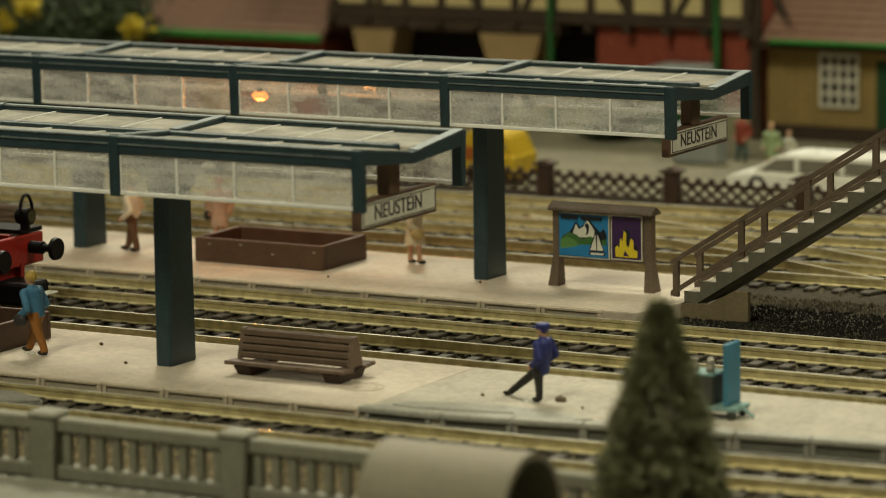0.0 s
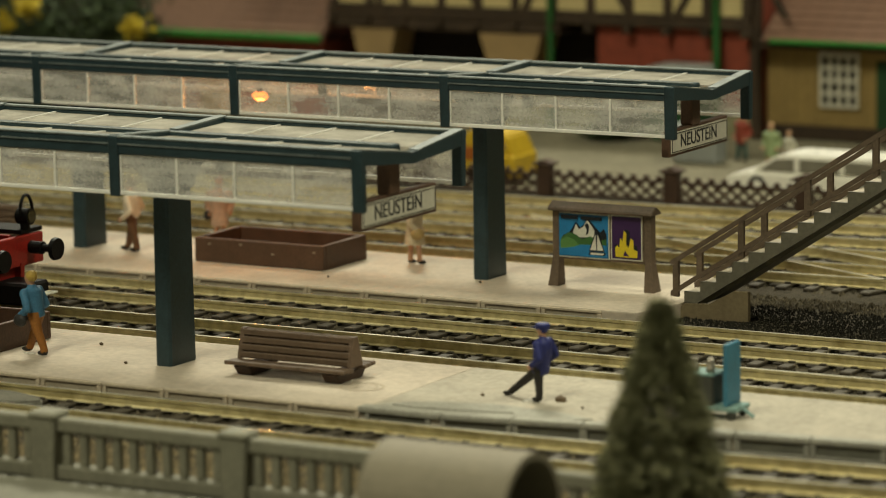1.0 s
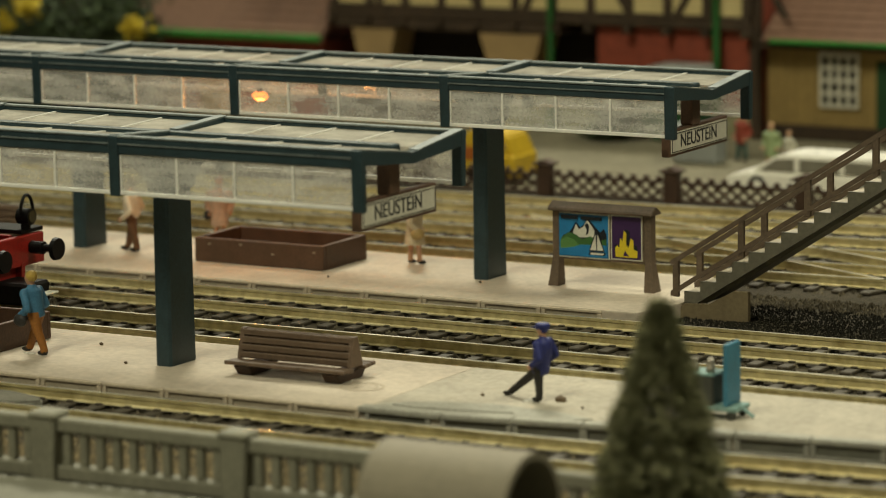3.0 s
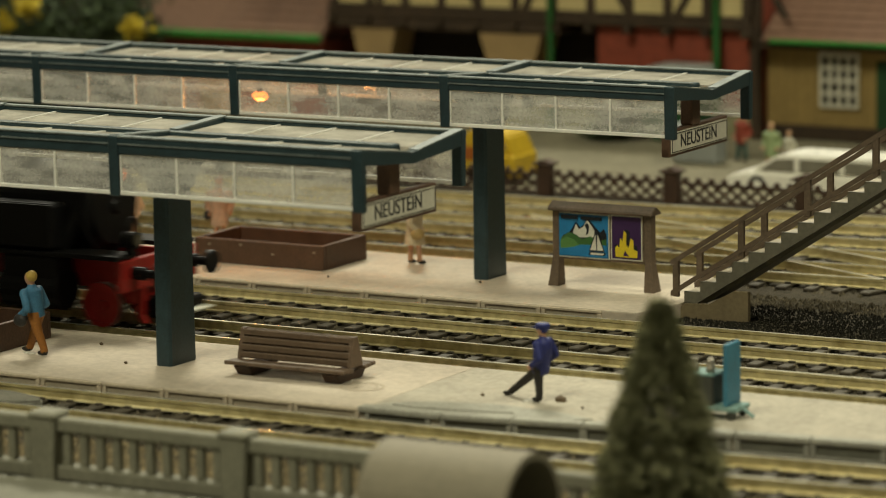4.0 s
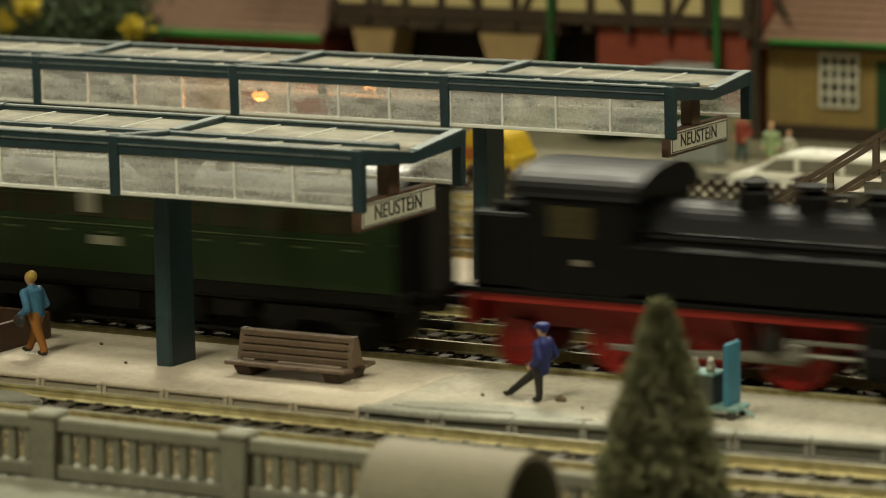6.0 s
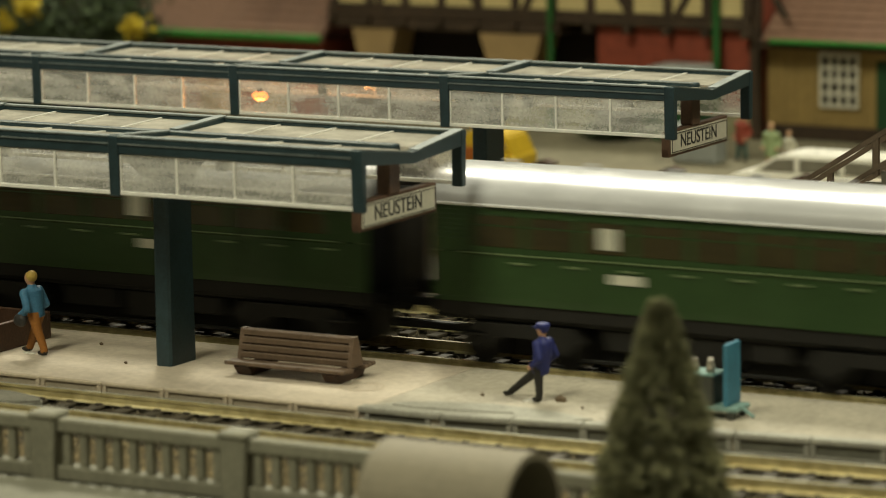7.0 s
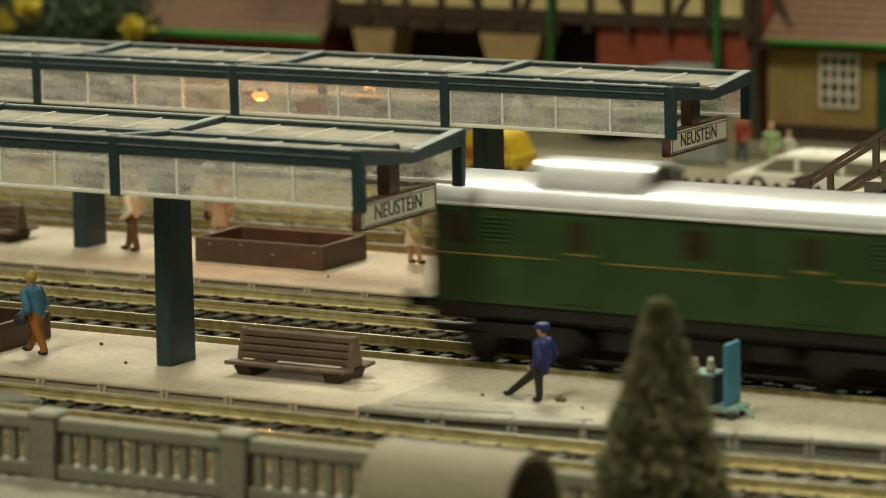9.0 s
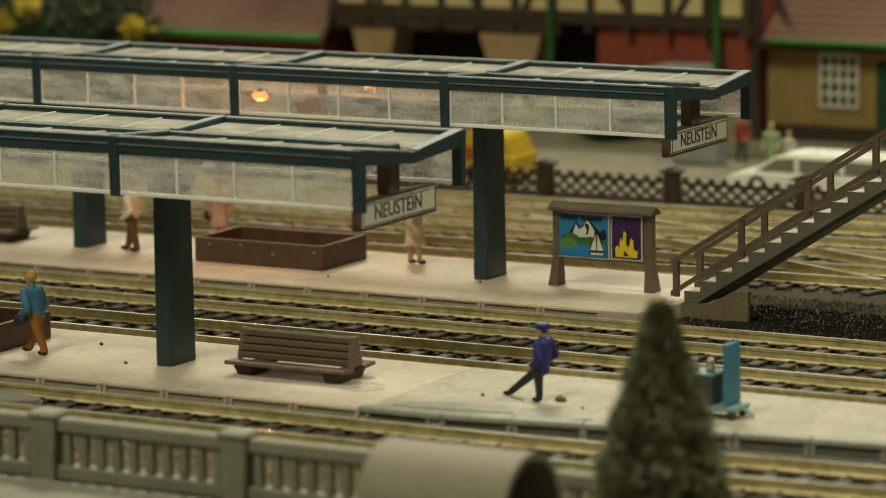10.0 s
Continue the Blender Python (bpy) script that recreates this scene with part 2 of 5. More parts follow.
def scatter(name, spots, material, label, category, rmin, rmax):
    """Loose grains: squashed five-sided stones, joined into one sheet of stuff."""
    vs, fs = [], []
    for x, y, z in spots:
        r, a = random.uniform(rmin, rmax), random.uniform(0, 6.28)
        b = len(vs)
        for k in range(4):
            q = r * random.uniform(0.7, 1.2)
            vs.append(((x + q * math.cos(a + k * 1.57)) * M, (y + q * math.sin(a + k * 1.57)) * M, (z - 0.2) * M))
        vs.append(((x + random.uniform(-0.4, 0.4) * r) * M, (y + random.uniform(-0.4, 0.4) * r) * M, (z + r * random.uniform(0.6, 1.2)) * M))
        fs += [(b, b + 1, b + 4), (b + 1, b + 2, b + 4), (b + 2, b + 3, b + 4), (b + 3, b, b + 4)]
    me = bpy.data.meshes.new(name)
    me.from_pydata(vs, [], fs)
    me.materials.append(material)
    return tagged(new(name, me), label, category, kind="stuff")


def bend_near(x):
    return -40.2 + (0.0 if x < 70 else 0.00048 * (x - 70) ** 2 if x < 150 else 3.07 + 0.0768 * (x - 150))


def bend_back(y0, k):
    return lambda x: y0 + (0.0 if x < -60 else k * 0.5 * (x + 60) ** 2 / 100 if x < 40 else k * 50 + k * (x - 40))


TRACKS = [
    ("near", bend_near, -120, 300), ("train", lambda x: 38.2, -260, 270), ("far", lambda x: 76.2, -260, 270),
    ("b1", bend_back(163, 0.03), -330, 230), ("siding", lambda x: 203.5 - 0.42 * (x - 17) - 0.0004 * (x - 17) ** 2, -25, 102), ("b2", bend_back(198, 0.06), -350, 240), ("b3", bend_back(232, 0.10), -380, 240),
]

grains = []
for key, path, xa, xb in TRACKS:
    n = 0 if key == "siding" else 3000 if key in ("near", "train", "far") else 2200
    for i in range(n):
        x = random.uniform(xa, xb)
        grains.append((x, path(x) + random.uniform(-17, 17), 0.1))
grains += [(random.uniform(66, 230), random.uniform(128, 141), 0.1) for i in range(2600)]
scatter("ballast", grains, STONE, "loose brown-grey ballast stones between the sleepers", "ballast", 0.35, 0.85)
scatter("gravel", [(random.uniform(66, 230), random.uniform(92, 130), 0.1) for i in range(16000)], GRAVEL, "fine dark gravel beyond the platform end", "gravel", 0.22, 0.5)
scatter("leaf_litter", [(random.uniform(-60, 150), random.uniform(-88, -60), 0.1) for i in range(5200)], LITTER, "coarse brown leaf litter behind the front fence", "litter", 0.4, 1.0)


def sleeper_mesh():
    bm = BM()
    box(bm, -1.35, 1.35, -14.5, 14.5, 0.0, 0.85, 0.2)
    for s in (-1, 1):
        for o in (-1.25, 1.25):
            box(bm, -0.75, 0.75, s * 8.4 + o - 0.5, s * 8.4 + o + 0.5, 0.85, 1.2, 0.12)
    return mesh("sleeper", bm, SLEEPER)


SLEEPERMESH = sleeper_mesh()


def rail_mesh(path, off, xa, xb):
    """A flat-footed rail swept along the track's line: foot, web and polished head."""
    prof = [(-1.0, 0.85), (1.0, 0.85), (1.0, 1.1), (0.3, 1.35), (0.3, 2.45), (0.52, 2.6), (0.52, RT), (-0.52, RT), (-0.52, 2.6), (-0.3, 2.45), (-0.3, 1.35), (-1.0, 1.1)]
    bm = BM()
    rings, n = [], 40
    for i in range(n + 1):
        x = xa + (xb - xa) * i / n
        sl = path(x + 1) - path(x - 1)
        dx, dy = -sl / 2, 1.0
        rings.append([bm.verts.new((x + dx * (off + a), path(x) + dy * (off + a), z)) for a, z in prof])
    k = len(prof)
    for r0, r1 in zip(rings, rings[1:]):
        for j in range(k):
            f = bm.faces.new((r0[j], r0[(j + 1) % k], r1[(j + 1) % k], r1[j]))
            f.material_index = 1 if j == 6 else 2 if j in (1, 2, 10, 11) else 0
    bm.faces.new(rings[0])
    bm.faces.new(rings[-1])
    bmesh.ops.recalc_face_normals(bm, faces=bm.faces)
    return bm


def track(path, xa, xb, label, lift=0.0):
    t = thing("railway_track", label, "railway track", group="station tracks")
    for s in (-8.45, 8.45):
        part("rail", rail_mesh(path, s, xa, xb), (RAIL, RAILTOP, RAILFOOT), t, "brass rail with polished head")
    x = xa + 3
    while x < xb - 3:
        share("sleeper", SLEEPERMESH, t, at(x, path(x), lift, math.degrees(math.atan((path(x + 1) - path(x - 1)) / 2))))
        x += 7.1
    return t


for key, path, xa, xb in TRACKS:
    track(path, xa, xb, {"near": "brass model railway track curving along the near platform", "train": "brass model railway track that carries the steam train",
                         "far": "brass model railway track beside the far platform"}.get(key, "brass model railway track behind the far platform"), 0.04 if key == "siding" else 0.0)

# ---- platforms ----


def platform(name, label, outline, zt, top, infill, runs, pitch, phase):
    """A low platform; its long sides carry framed recessed panels. runs: front edges as (x0, y0, x1, y1)."""
    t = thing(name, label, "platform", kind="structure")
    bm = prism(BM(), outline, "z", -0.4, zt)
    es = [e for e in bm.edges if all(v.co.z > zt - 0.01 for v in e.verts)]
    bmesh.ops.bevel(bm, geom=es, offset=0.35, segments=2, affect="EDGES", profile=0.6)
    part("slab", bm, top, t)
    for x0, y0, x1, y1 in runs:
        ln, ang = math.hypot(x1 - x0, y1 - y0), math.degrees(math.atan2(y1 - y0, x1 - x0))
        frame_bm, panel_bm = BM(), BM()
        w = pitch
        box(frame_bm, 0, w - 0.2, -0.45, 0.1, 2.55, 3.2, 0.12)
        box(frame_bm, 0, 1.1, -0.45, 0.1, 0.0, 2.55, 0.1)
        box(frame_bm, w - 1.3, w - 0.2, -0.45, 0.1, 0.0, 2.55, 0.1)
        box(frame_bm, 1.0, w - 1.25, -0.5, 0.1, 0.0, 0.45, 0.1)
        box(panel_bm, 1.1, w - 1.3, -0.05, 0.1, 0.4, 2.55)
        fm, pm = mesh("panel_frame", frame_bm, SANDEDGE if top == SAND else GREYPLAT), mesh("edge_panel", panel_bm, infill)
        s = phase % pitch - pitch
        while s < ln:
            if s >= -0.5 and s + pitch < ln + 2:
                base = at(x0, y0, 0, ang) @ at(s, 0)
                share("panel_frame", fm, t, base)
                share("edge_panel", pm, t, base)
            s += pitch
    return t


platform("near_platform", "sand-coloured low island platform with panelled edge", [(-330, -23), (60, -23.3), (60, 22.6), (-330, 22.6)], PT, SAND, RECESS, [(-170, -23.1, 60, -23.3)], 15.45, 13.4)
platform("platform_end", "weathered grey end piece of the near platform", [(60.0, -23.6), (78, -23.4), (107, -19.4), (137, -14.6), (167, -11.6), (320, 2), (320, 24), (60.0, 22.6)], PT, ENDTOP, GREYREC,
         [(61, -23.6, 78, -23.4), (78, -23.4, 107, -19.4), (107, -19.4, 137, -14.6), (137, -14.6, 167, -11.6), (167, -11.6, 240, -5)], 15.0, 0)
platform("far_platform", "sand-coloured low far platform with panelled edge", [(-420, 94.3), (62, 93.2), (65.6, 108.4), (65.0, 122), (61, 143), (-420, 141.5)], PT, SAND, RECESS, [(-300, 94.1, 62, 93.2)], 15.6, 10.4)

patch = thing("cement_patch", "pale grey cement scraped over the platform's joint", "cement patch")
for name, pts, zt in (("skin", [(61.2, -21.4), (72, -21.2), (88, -19.6), (103, -17.0), (107, -14.4), (97, -11), (83, -9.6), (71, -12.4), (64.5, -15.4)], 0.25),
                      ("ridge", [(64.5, -19.6), (70, -20.0), (79, -19.2), (87, -17.8), (91, -16.2), (84, -14.8), (74, -15.6), (66, -17.2)], 0.5)):
    bm = prism(BM(), pts, "z", PT - 0.2, PT + zt)
    bmesh.ops.bevel(bm, geom=[e for e in bm.edges if all(v.co.z > PT for v in e.verts)], offset=0.2, segments=2, affect="EDGES")
    part(name, bm, CEMENT, patch)
# rounded concrete coping blocks along the grey end's front edge
coping = thing("edge_coping", "grey concrete coping blocks along the platform end", "coping", kind="structure")
EDGE = [(59.4, -23.6), (78, -23.4), (107, -19.4), (137, -14.6), (167, -11.6), (196, -9.0), (225, -6.4)]
for (x0, y0), (x1, y1) in zip(EDGE, EDGE[1:]):
    ln, ang = math.hypot(x1 - x0, y1 - y0), math.degrees(math.atan2(y1 - y0, x1 - x0))
    n = max(1, round(ln / 15.0))
    for k in range(n):
        bm = box(BM(), k * ln / n + 0.1, (k + 1) * ln / n - 0.1, -0.75, 2.5, 2.65, PT + 0.5)
        bmesh.ops.bevel(bm, geom=list(bm.edges), offset=0.45, segments=2, affect="EDGES", profile=0.6)
        part("coping_block", bm, CEMENT, coping, m=at(x0, y0, 0, ang))

ramp = thing("crossing_plate", "grey dusty crossing plate lying between the rails", "crossing plate", at(0, -40.2, 0))
bm = prism(BM(), [(-120, -7), (-30, -7), (-18, -5.6), (-9, -3), (-5, 0), (-8, 3.5), (-16, 6), (-30, 7), (-120, 7)], "z", 0.6, 2.3)
bmesh.ops.bevel(bm, geom=list(bm.edges), offset=0.5, segments=2, affect="EDGES")
part("plate", bm, PLATE, ramp)
mh = thing("manhole_cover", "faint sandy manhole cover let into the platform", "manhole cover", at(49.5, -5.5, PT))
bm = BM()
for r0, r1 in ((4.6, 4.2), (3.2, 2.95), (1.6, 1.4)):
    k = 28
    lo = [[bm.verts.new((r * math.cos(6.2832 * i / k), r * math.sin(6.2832 * i / k), 0.12)) for i in range(k)] for r in (r0, r1)]
    for i in range(k):
        bm.faces.new((lo[0][i], lo[0][(i + 1) % k], lo[1][(i + 1) % k], lo[1][i]))
part("ring", bm, SANDEDGE, mh)

# ---- platform canopies ----


def canopy(label, m, bays, pillars, sink=0.0):
    """A butterfly roof on single pillars. Its own origin: the ground under the right end's middle; bays run to -x."""
    B, H = 57.8, 20.0
    t = thing("platform_canopy", label, "canopy", m, group="platform canopies")
    L = -B * bays
    dz = {-1: -sink, 1: -sink - 0.8}
    for s in (-1, 1):
        part("edge_beam", box(BM(), L, 0, s * H - 0.75, s * H + 0.75, 50.3, 53.7 + dz[s], 0.25), BLUE, t)
        part("fascia_moulding", box(BM(), L, 0, s * (H + 0.75), s * (H + 1.05), 52.35 + dz[s], 52.65 + dz[s]), BLUEEDGE, t, "thin pale moulding on the edge beam")
        part("edge_cap", box(BM(), L, 0.4, s * H - 0.95, s * H + 0.95, 53.7 + dz[s], 54.15 + dz[s], 0.12), BLUEEDGE, t, "worn pale upper edge")
    part("valley_beam", box(BM(), L, -3.2, -2.0, 2.0, 48.6, 52.55 - sink, 0.3), BLUE, t)
    part("valley_cap", box(BM(), L, -3.4, -2.0, -1.2, 52.55 - sink, 52.75 - sink), BLUEEDGE, t, "worn pale line along the middle beam")
    for k in range(bays + 1):
        x = -B * k
        bm = BM()
        vz = (51.3 if k == 0 else 52.6) - sink
        for s in (-1, 1):
            prism(bm, [(s * (H - 0.7), 53.9 + dz[s]), (s * 1.5, vz), (s * 1.5, vz - 2.2), (s * (H - 0.7), 50.9 + dz[s])], "x", x - 1.1, x + 1.1)
        box(bm, x - 1.1, x + 1.1, -1.6, 1.6, vz - 2.3, vz)
        part("cross_beam", bm, BLUE, t)
        bm = BM()
        for s in (-1, 1):
            prism(bm, [(s * (H + 0.2), 54.0 + dz[s]), (s * 1.5, vz + 0.02), (s * 1.5, vz + 0.3), (s * (H + 0.2), 54.35 + dz[s])], "x", x - 1.15, x + 1.15)
        part("cross_cap", bm, BLUEEDGE, t, "worn pale upper edge")
        for s in (-1, 1):
            bm = BM()
            prism(bm, [(s * (H - 0.9), 54.1 + dz[s]), (s * (H + 1.15), 54.1 + dz[s]), (s * (H + 0.75), 41.6), (s * (H - 0.95), 41.6)], "x", x - 1.25, x + 1.25)
            bmesh.ops.bevel(bm, geom=list(bm.edges), offset=0.2, segments=1, affect="EDGES")
            part("hanging_post", bm, BLUE, t)
    for k in range(bays):
        x1 = -B * k - 1.2
        x0 = -B * (k + 1) + 1.2
        for s in (-1, 1):
            for j in range(4):
                w = (x1 - x0) / 4
                a = x0 + j * w
                bm = prism(BM(), [(s * (H - 0.8), 52.7 + dz[s]), (s * 2.0, 51.6 - sink), (s * 2.0, 51.9 - sink), (s * (H - 0.8), 53.0 + dz[s])], "x", a + 0.1, a + w - 0.1)
                part("roof_pane", bm, ROOFPANE, t)
                if j:
                    bm = prism(BM(), [(s * (H - 0.8), 52.95 + dz[s]), (s * 2.0, 51.85 - sink), (s * 2.0, 52.15 - sink), (s * (H - 0.8), 53.3 + dz[s])], "x", a - 0.22, a + 0.22)
                    part("roof_rib", bm, LINE, t)
                y = s * (H + 0.1)
                g = part("glass_pane", box(BM(), a + 0.25, a + w - 0.25, y - 0.25, y + 0.25, 42.6, 50.25), GLASS, t)
                g.visible_shadow = False
                if j:
                    part("glazing_bar", box(BM(), a - 0.25, a + 0.25, y - 0.32, y + 0.32, 42.4, 50.4), LINE, t)
            part("glazing_bar", box(BM(), x0, x0 + 0.4, y - 0.32, y + 0.32, 42.4, 50.4), LINE, t)
            part("bottom_rail", box(BM(), x0, x1, y - 0.45, y + 0.45, 41.9, 42.7, 0.1), LINE, t, "pale bottom rail of the glazing")
            part("bottom_rail", box(BM(), x0, x1, y - 0.3, y + 0.3, 50.1, 50.4, 0.08), LINE, t, "pale top rail of the glazing")
    for x in pillars:
        bm = BM()
        prism(bm, [(-1.5, -4.9), (1.5, -4.9), (2.0, -4.4), (2.0, 4.4), (1.5, 4.9), (-1.5, 4.9), (-2.0, 4.4), (-2.0, -4.4)], "z", 0, 46.4)
        for v in bm.verts:
            f = 1.0 - 0.07 * (v.co.z / 50)
            v.co.x, v.co.y = v.co.x * f, v.co.y * f
        part("pillar", bm, BLUE, t, m=at(x, 0, PT))
        bm = BM()
        for s in (-1, 1):
            prism(bm, [(s * 2, 49.0), (s * 15.5, 50.8), (s * 15.5, 49.4), (s * 6.5, 43.2), (s * 5.4, 40.5), (s * 2, 39.6)], "x", -2.2, 2.2)
        part("bracket", bm, BLUE, t, m=at(x, 0, 0))
    return t


canopy("petrol-blue near platform canopy with dusty glazing", at(58.0, 0.6, 0), 4, (-57.8, -173.4))
canopy("petrol-blue far platform canopy with dusty glazing", at(66.6, 122.0, 0), 6, (-57.8, -173.4, -289), 0.5)


def station_sign(m):
    t = thing("station_sign", "white station name board in a brown frame under the canopy", "sign", m, group="station signs")
    part("back_board", box(BM(), -2.0, 0, -15.4, 15.4, 36.9, 43.0, 0.2), BROWN, t)
    part("face", box(BM(), 0.0, 0.25, -14.6, 14.6, 37.6, 42.4), SIGNWHITE, t, "cream sign face")
    bm = BM()
    for z in (37.85, 42.0):
        box(bm, 0.2, 0.36, -14.4, 14.4, z, z + 0.15)
    for y in (-14.4, 14.25):
        box(bm, 0.2, 0.36, y, y + 0.15, 37.85, 42.15)
    part("border_line", bm, INK, t)
    part("hanger", box(BM(), -2.6, 0.4, -4.4, 0.2, 42.9, 50.2, 0.3), BROWN, t, "brown hanging block")
    m4 = Matrix(((0, 0, 1, 0), (1, 0, 0, 0), (0, 1, 0, 0), (0, 0, 0, 1)))
    lettering("NEUSTEIN", 4.3, INK, t, at(0.3, -0.6, 40.05) @ m4, wide=0.98)
    return t


station_sign(at(55.6, 0, 0))
station_sign(at(64.2, 121.4, 0))



def canopy_lamp(label, x, y, watts):
    bulb = thing("canopy_lamp", label, "lamp", at(x, y, 0), group="canopy lamps")
    part("glass_bulb", ball(BM(), (0, 0, 44.6), 1.2, 1.9, 1, 1.0), BULB, bulb, smooth=True)
    part("socket", cyl(BM(), (0, 0, 45.6), (0, 0, 50.3), 0.7), BROWN, bulb)
    bl = bpy.data.lights.new("canopy_bulb", "POINT")
    bl.energy, bl.color, bl.shadow_soft_size = watts, (1.0, 0.36, 0.08), 0.0016
    new("canopy_bulb", bl).matrix_world = at(x, y, 41.8)


canopy_lamp("glowing orange bulb under the far canopy", -51, 116, 0.012)

# ---- platform furniture ----


def bench(m):
    t = thing("bench", "brown moulded double-sided platform bench", "bench", m, group="platform benches")
    for s in (-1, 1):
        for k in range(4):
            z, y = 7.2 + 1.5 * k, s * (2.2 - 0.5 * k)
            part("back_slat", box(BM(), -13.2, 13.2, y - 0.35, y + 0.35, z - 0.66, z + 0.66, 0.18), BENCHBROWN, t)
        for k in range(3):
            y = s * (2.9 + 1.5 * k)
            part("seat_slat", box(BM(), -14.4, 14.4, y - 0.68, y + 0.68, 5.5 + 0.1 * k, 6.3 + 0.1 * k, 0.18), BENCHBROWN, t)
    for s in (-1, 1):
        x = s * 10.6
        bm = prism(BM(), [(-6.2, 5.5), (-4.4, 3.4), (4.4, 3.4), (6.2, 5.5)], "x", x - 1.9, x + 1.9)
        bmesh.ops.bevel(bm, geom=list(bm.edges), offset=0.2, segments=1, affect="EDGES")
        part("leg", bm, DARKBROWN, t)
        part("back_end", prism(BM(), [(-2.5, 6.3), (2.5, 6.3), (0.8, 12.5), (-0.8, 12.5)], "x", s * 13.2 - 0.5, s * 13.2 + 0.5), BENCHBROWN, t)
    return t


bench(at(31.4, -0.3, 0))
bench(at(-140.5, 120.5, 0))


def planter(m, lx, ly):
    t = thing("planter", "brown open planter box standing on the platform", "planter", m, group="platform planters")
    for y0, y1 in ((0, 1.3), (ly - 1.3, ly)):
        part("side_board", box(BM(), 0, lx, y0, y1, PT, PT + 6.0, 0.2), BROWN, t)
    for x0, x1 in ((0, 1.3), (lx - 1.3, lx)):
        part("end_board", box(BM(), x0, x1, 1.3, ly - 1.3, PT, PT + 6.0, 0.15), BROWN, t)
    part("earth", box(BM(), 1.3, lx - 1.3, 1.3, ly - 1.3, PT, PT + 1.2), EARTH, t)
    bm = BM()
    for x, z in ((4, 4.6), (lx * 0.6, 3.2), (lx - 3, 4.4), (lx * 0.35, 5.0)):
        box(bm, x, x + 0.8, -0.06, 0.1, PT + z - 0.25, PT + z + 0.15)
    part("chip", bm, RECESS, t, "pale chipped spots")
    return t


planter(at(-68.5, 112.0, 0), 37.0, 20.5)
planter(at(-77.5, -8, 0), 37.0, 20.5)


def figurine(label, m, height, coat, legs, hair, skin=(0.50, 0.29, 0.18), stride=0.16, skirt=False, bag=None, hat=None, lean=0.0, bagside=1, hem=0.36):
    """A painted plastic figure, one plain mesh; unit height 1, facing +y."""
    bm = BM()
    hip, neck = 0.47, 0.83
    back = -stride * 0.9 if hat else 0.0
    if skirt:
        cyl(bm, (0, 0, 0.27), (0, 0, hip + 0.12), 0.145, 0.10, 10, 0)
        for s in (-1, 1):
            cyl(bm, (s * 0.05, s * stride * 0.4, 0.05), (s * 0.05, s * stride * 0.3, 0.30), 0.035, 0.045, 8, 2)
            ball(bm, (s * 0.05, s * stride * 0.4 + 0.03, 0.03), 0.05, 0.8, 1.6, 0.6, 4, 1)
    else:
        for s in (-1, 1):
            cyl(bm, (s * 0.07, s * stride - back, 0.05), (s * 0.065, s * stride * 0.45 - back * 0.45, 0.27), 0.045, 0.058, 8, 1)
            cyl(bm, (s * 0.065, s * stride * 0.45 - back * 0.45, 0.26), (s * 0.055, 0, hip + 0.03), 0.058, 0.08, 8, 1)
            ball(bm, (s * 0.07, s * stride - back + 0.04, 0.035), 0.055, 0.85, 1.7, 0.65, 4, 1)
    k0 = len(bm.verts)
    cyl(bm, (0, 0, hem), (0, lean, 0.70), 0.120, 0.135, 14, 0)
    cyl(bm, (0, lean, 0.695), (0, lean, neck), 0.132, 0.05, 14, 0)
    ball(bm, (0, lean, 0.73), 0.135, 1.15, 0.95, 0.62, 0, 2)
    bm.verts.ensure_lookup_table()
    for v in bm.verts[k0:]:
        v.co.y *= 0.86
    for s in (-1, 1):
        ball(bm, (s * 0.138, lean, 0.745), 0.062, 1, 1, 1.05, 0, 2)
        cyl(bm, (s * 0.145, lean, 0.745), (s * 0.185, lean - 0.07, 0.58), 0.055, 0.047, 10, 0)
        ball(bm, (s * 0.185, lean - 0.07, 0.575), 0.047, 1, 1, 1, 0, 2)
        cyl(bm, (s * 0.185, lean - 0.07, 0.575), (s * 0.165, lean + 0.07, 0.47), 0.046, 0.036, 10, 0)
        ball(bm, (s * 0.16, lean + 0.10, 0.45), 0.038, 1, 1.1, 1.2, 2, 1)
    cyl(bm, (0, lean, neck - 0.03), (0, lean + 0.005, neck + 0.05), 0.04, 0.04, 8, 2)
    ball(bm, (0, lean + 0.015, 0.91), 0.072, 0.9, 1.0, 1.2, 2, 2)
    ball(bm, (0, lean - 0.008, 0.935), 0.075, 0.95, 1.0, 1.0, 3, 2)
    if hat:
        cyl(bm, (0, lean, 0.94), (0, lean, 1.0), 0.088, 0.095, 12, 3)
        box(bm, -0.06, 0.06, lean + 0.05, lean + 0.14, 0.935, 0.95, 0, 3)
    if bag:
        ball(bm, (bagside * 0.18, lean + 0.04, 0.43), 0.10, 0.6, 1.0, 0.85, 5, 2)
    for v in bm.verts:
        v.co *= height
    me = mesh("figurine", bm, mat("painted_coat", coat, 0.55, var=0.2, size=2), mat("painted_legs", legs, 0.6, var=0.2, size=2), mat("painted_skin", skin, 0.55, var=0.1, size=2),
              mat("painted_hair", hair, 0.55, var=0.2, size=1.5), mat("painted_shoes", (0.02, 0.018, 0.016), 0.3, var=0.2), mat("painted_bag", bag or (0.1, 0.08, 0.05), 0.5, var=0.2))
    # cast in one piece: fuse the limbs, then paint each face like the nearest limb
    tree = BVHTree.FromPolygons([v.co for v in me.vertices], [tuple(p.vertices) for p in me.polygons])
    paint = [p.material_index for p in me.polygons]
    tmp = new("figurine_casting", me)
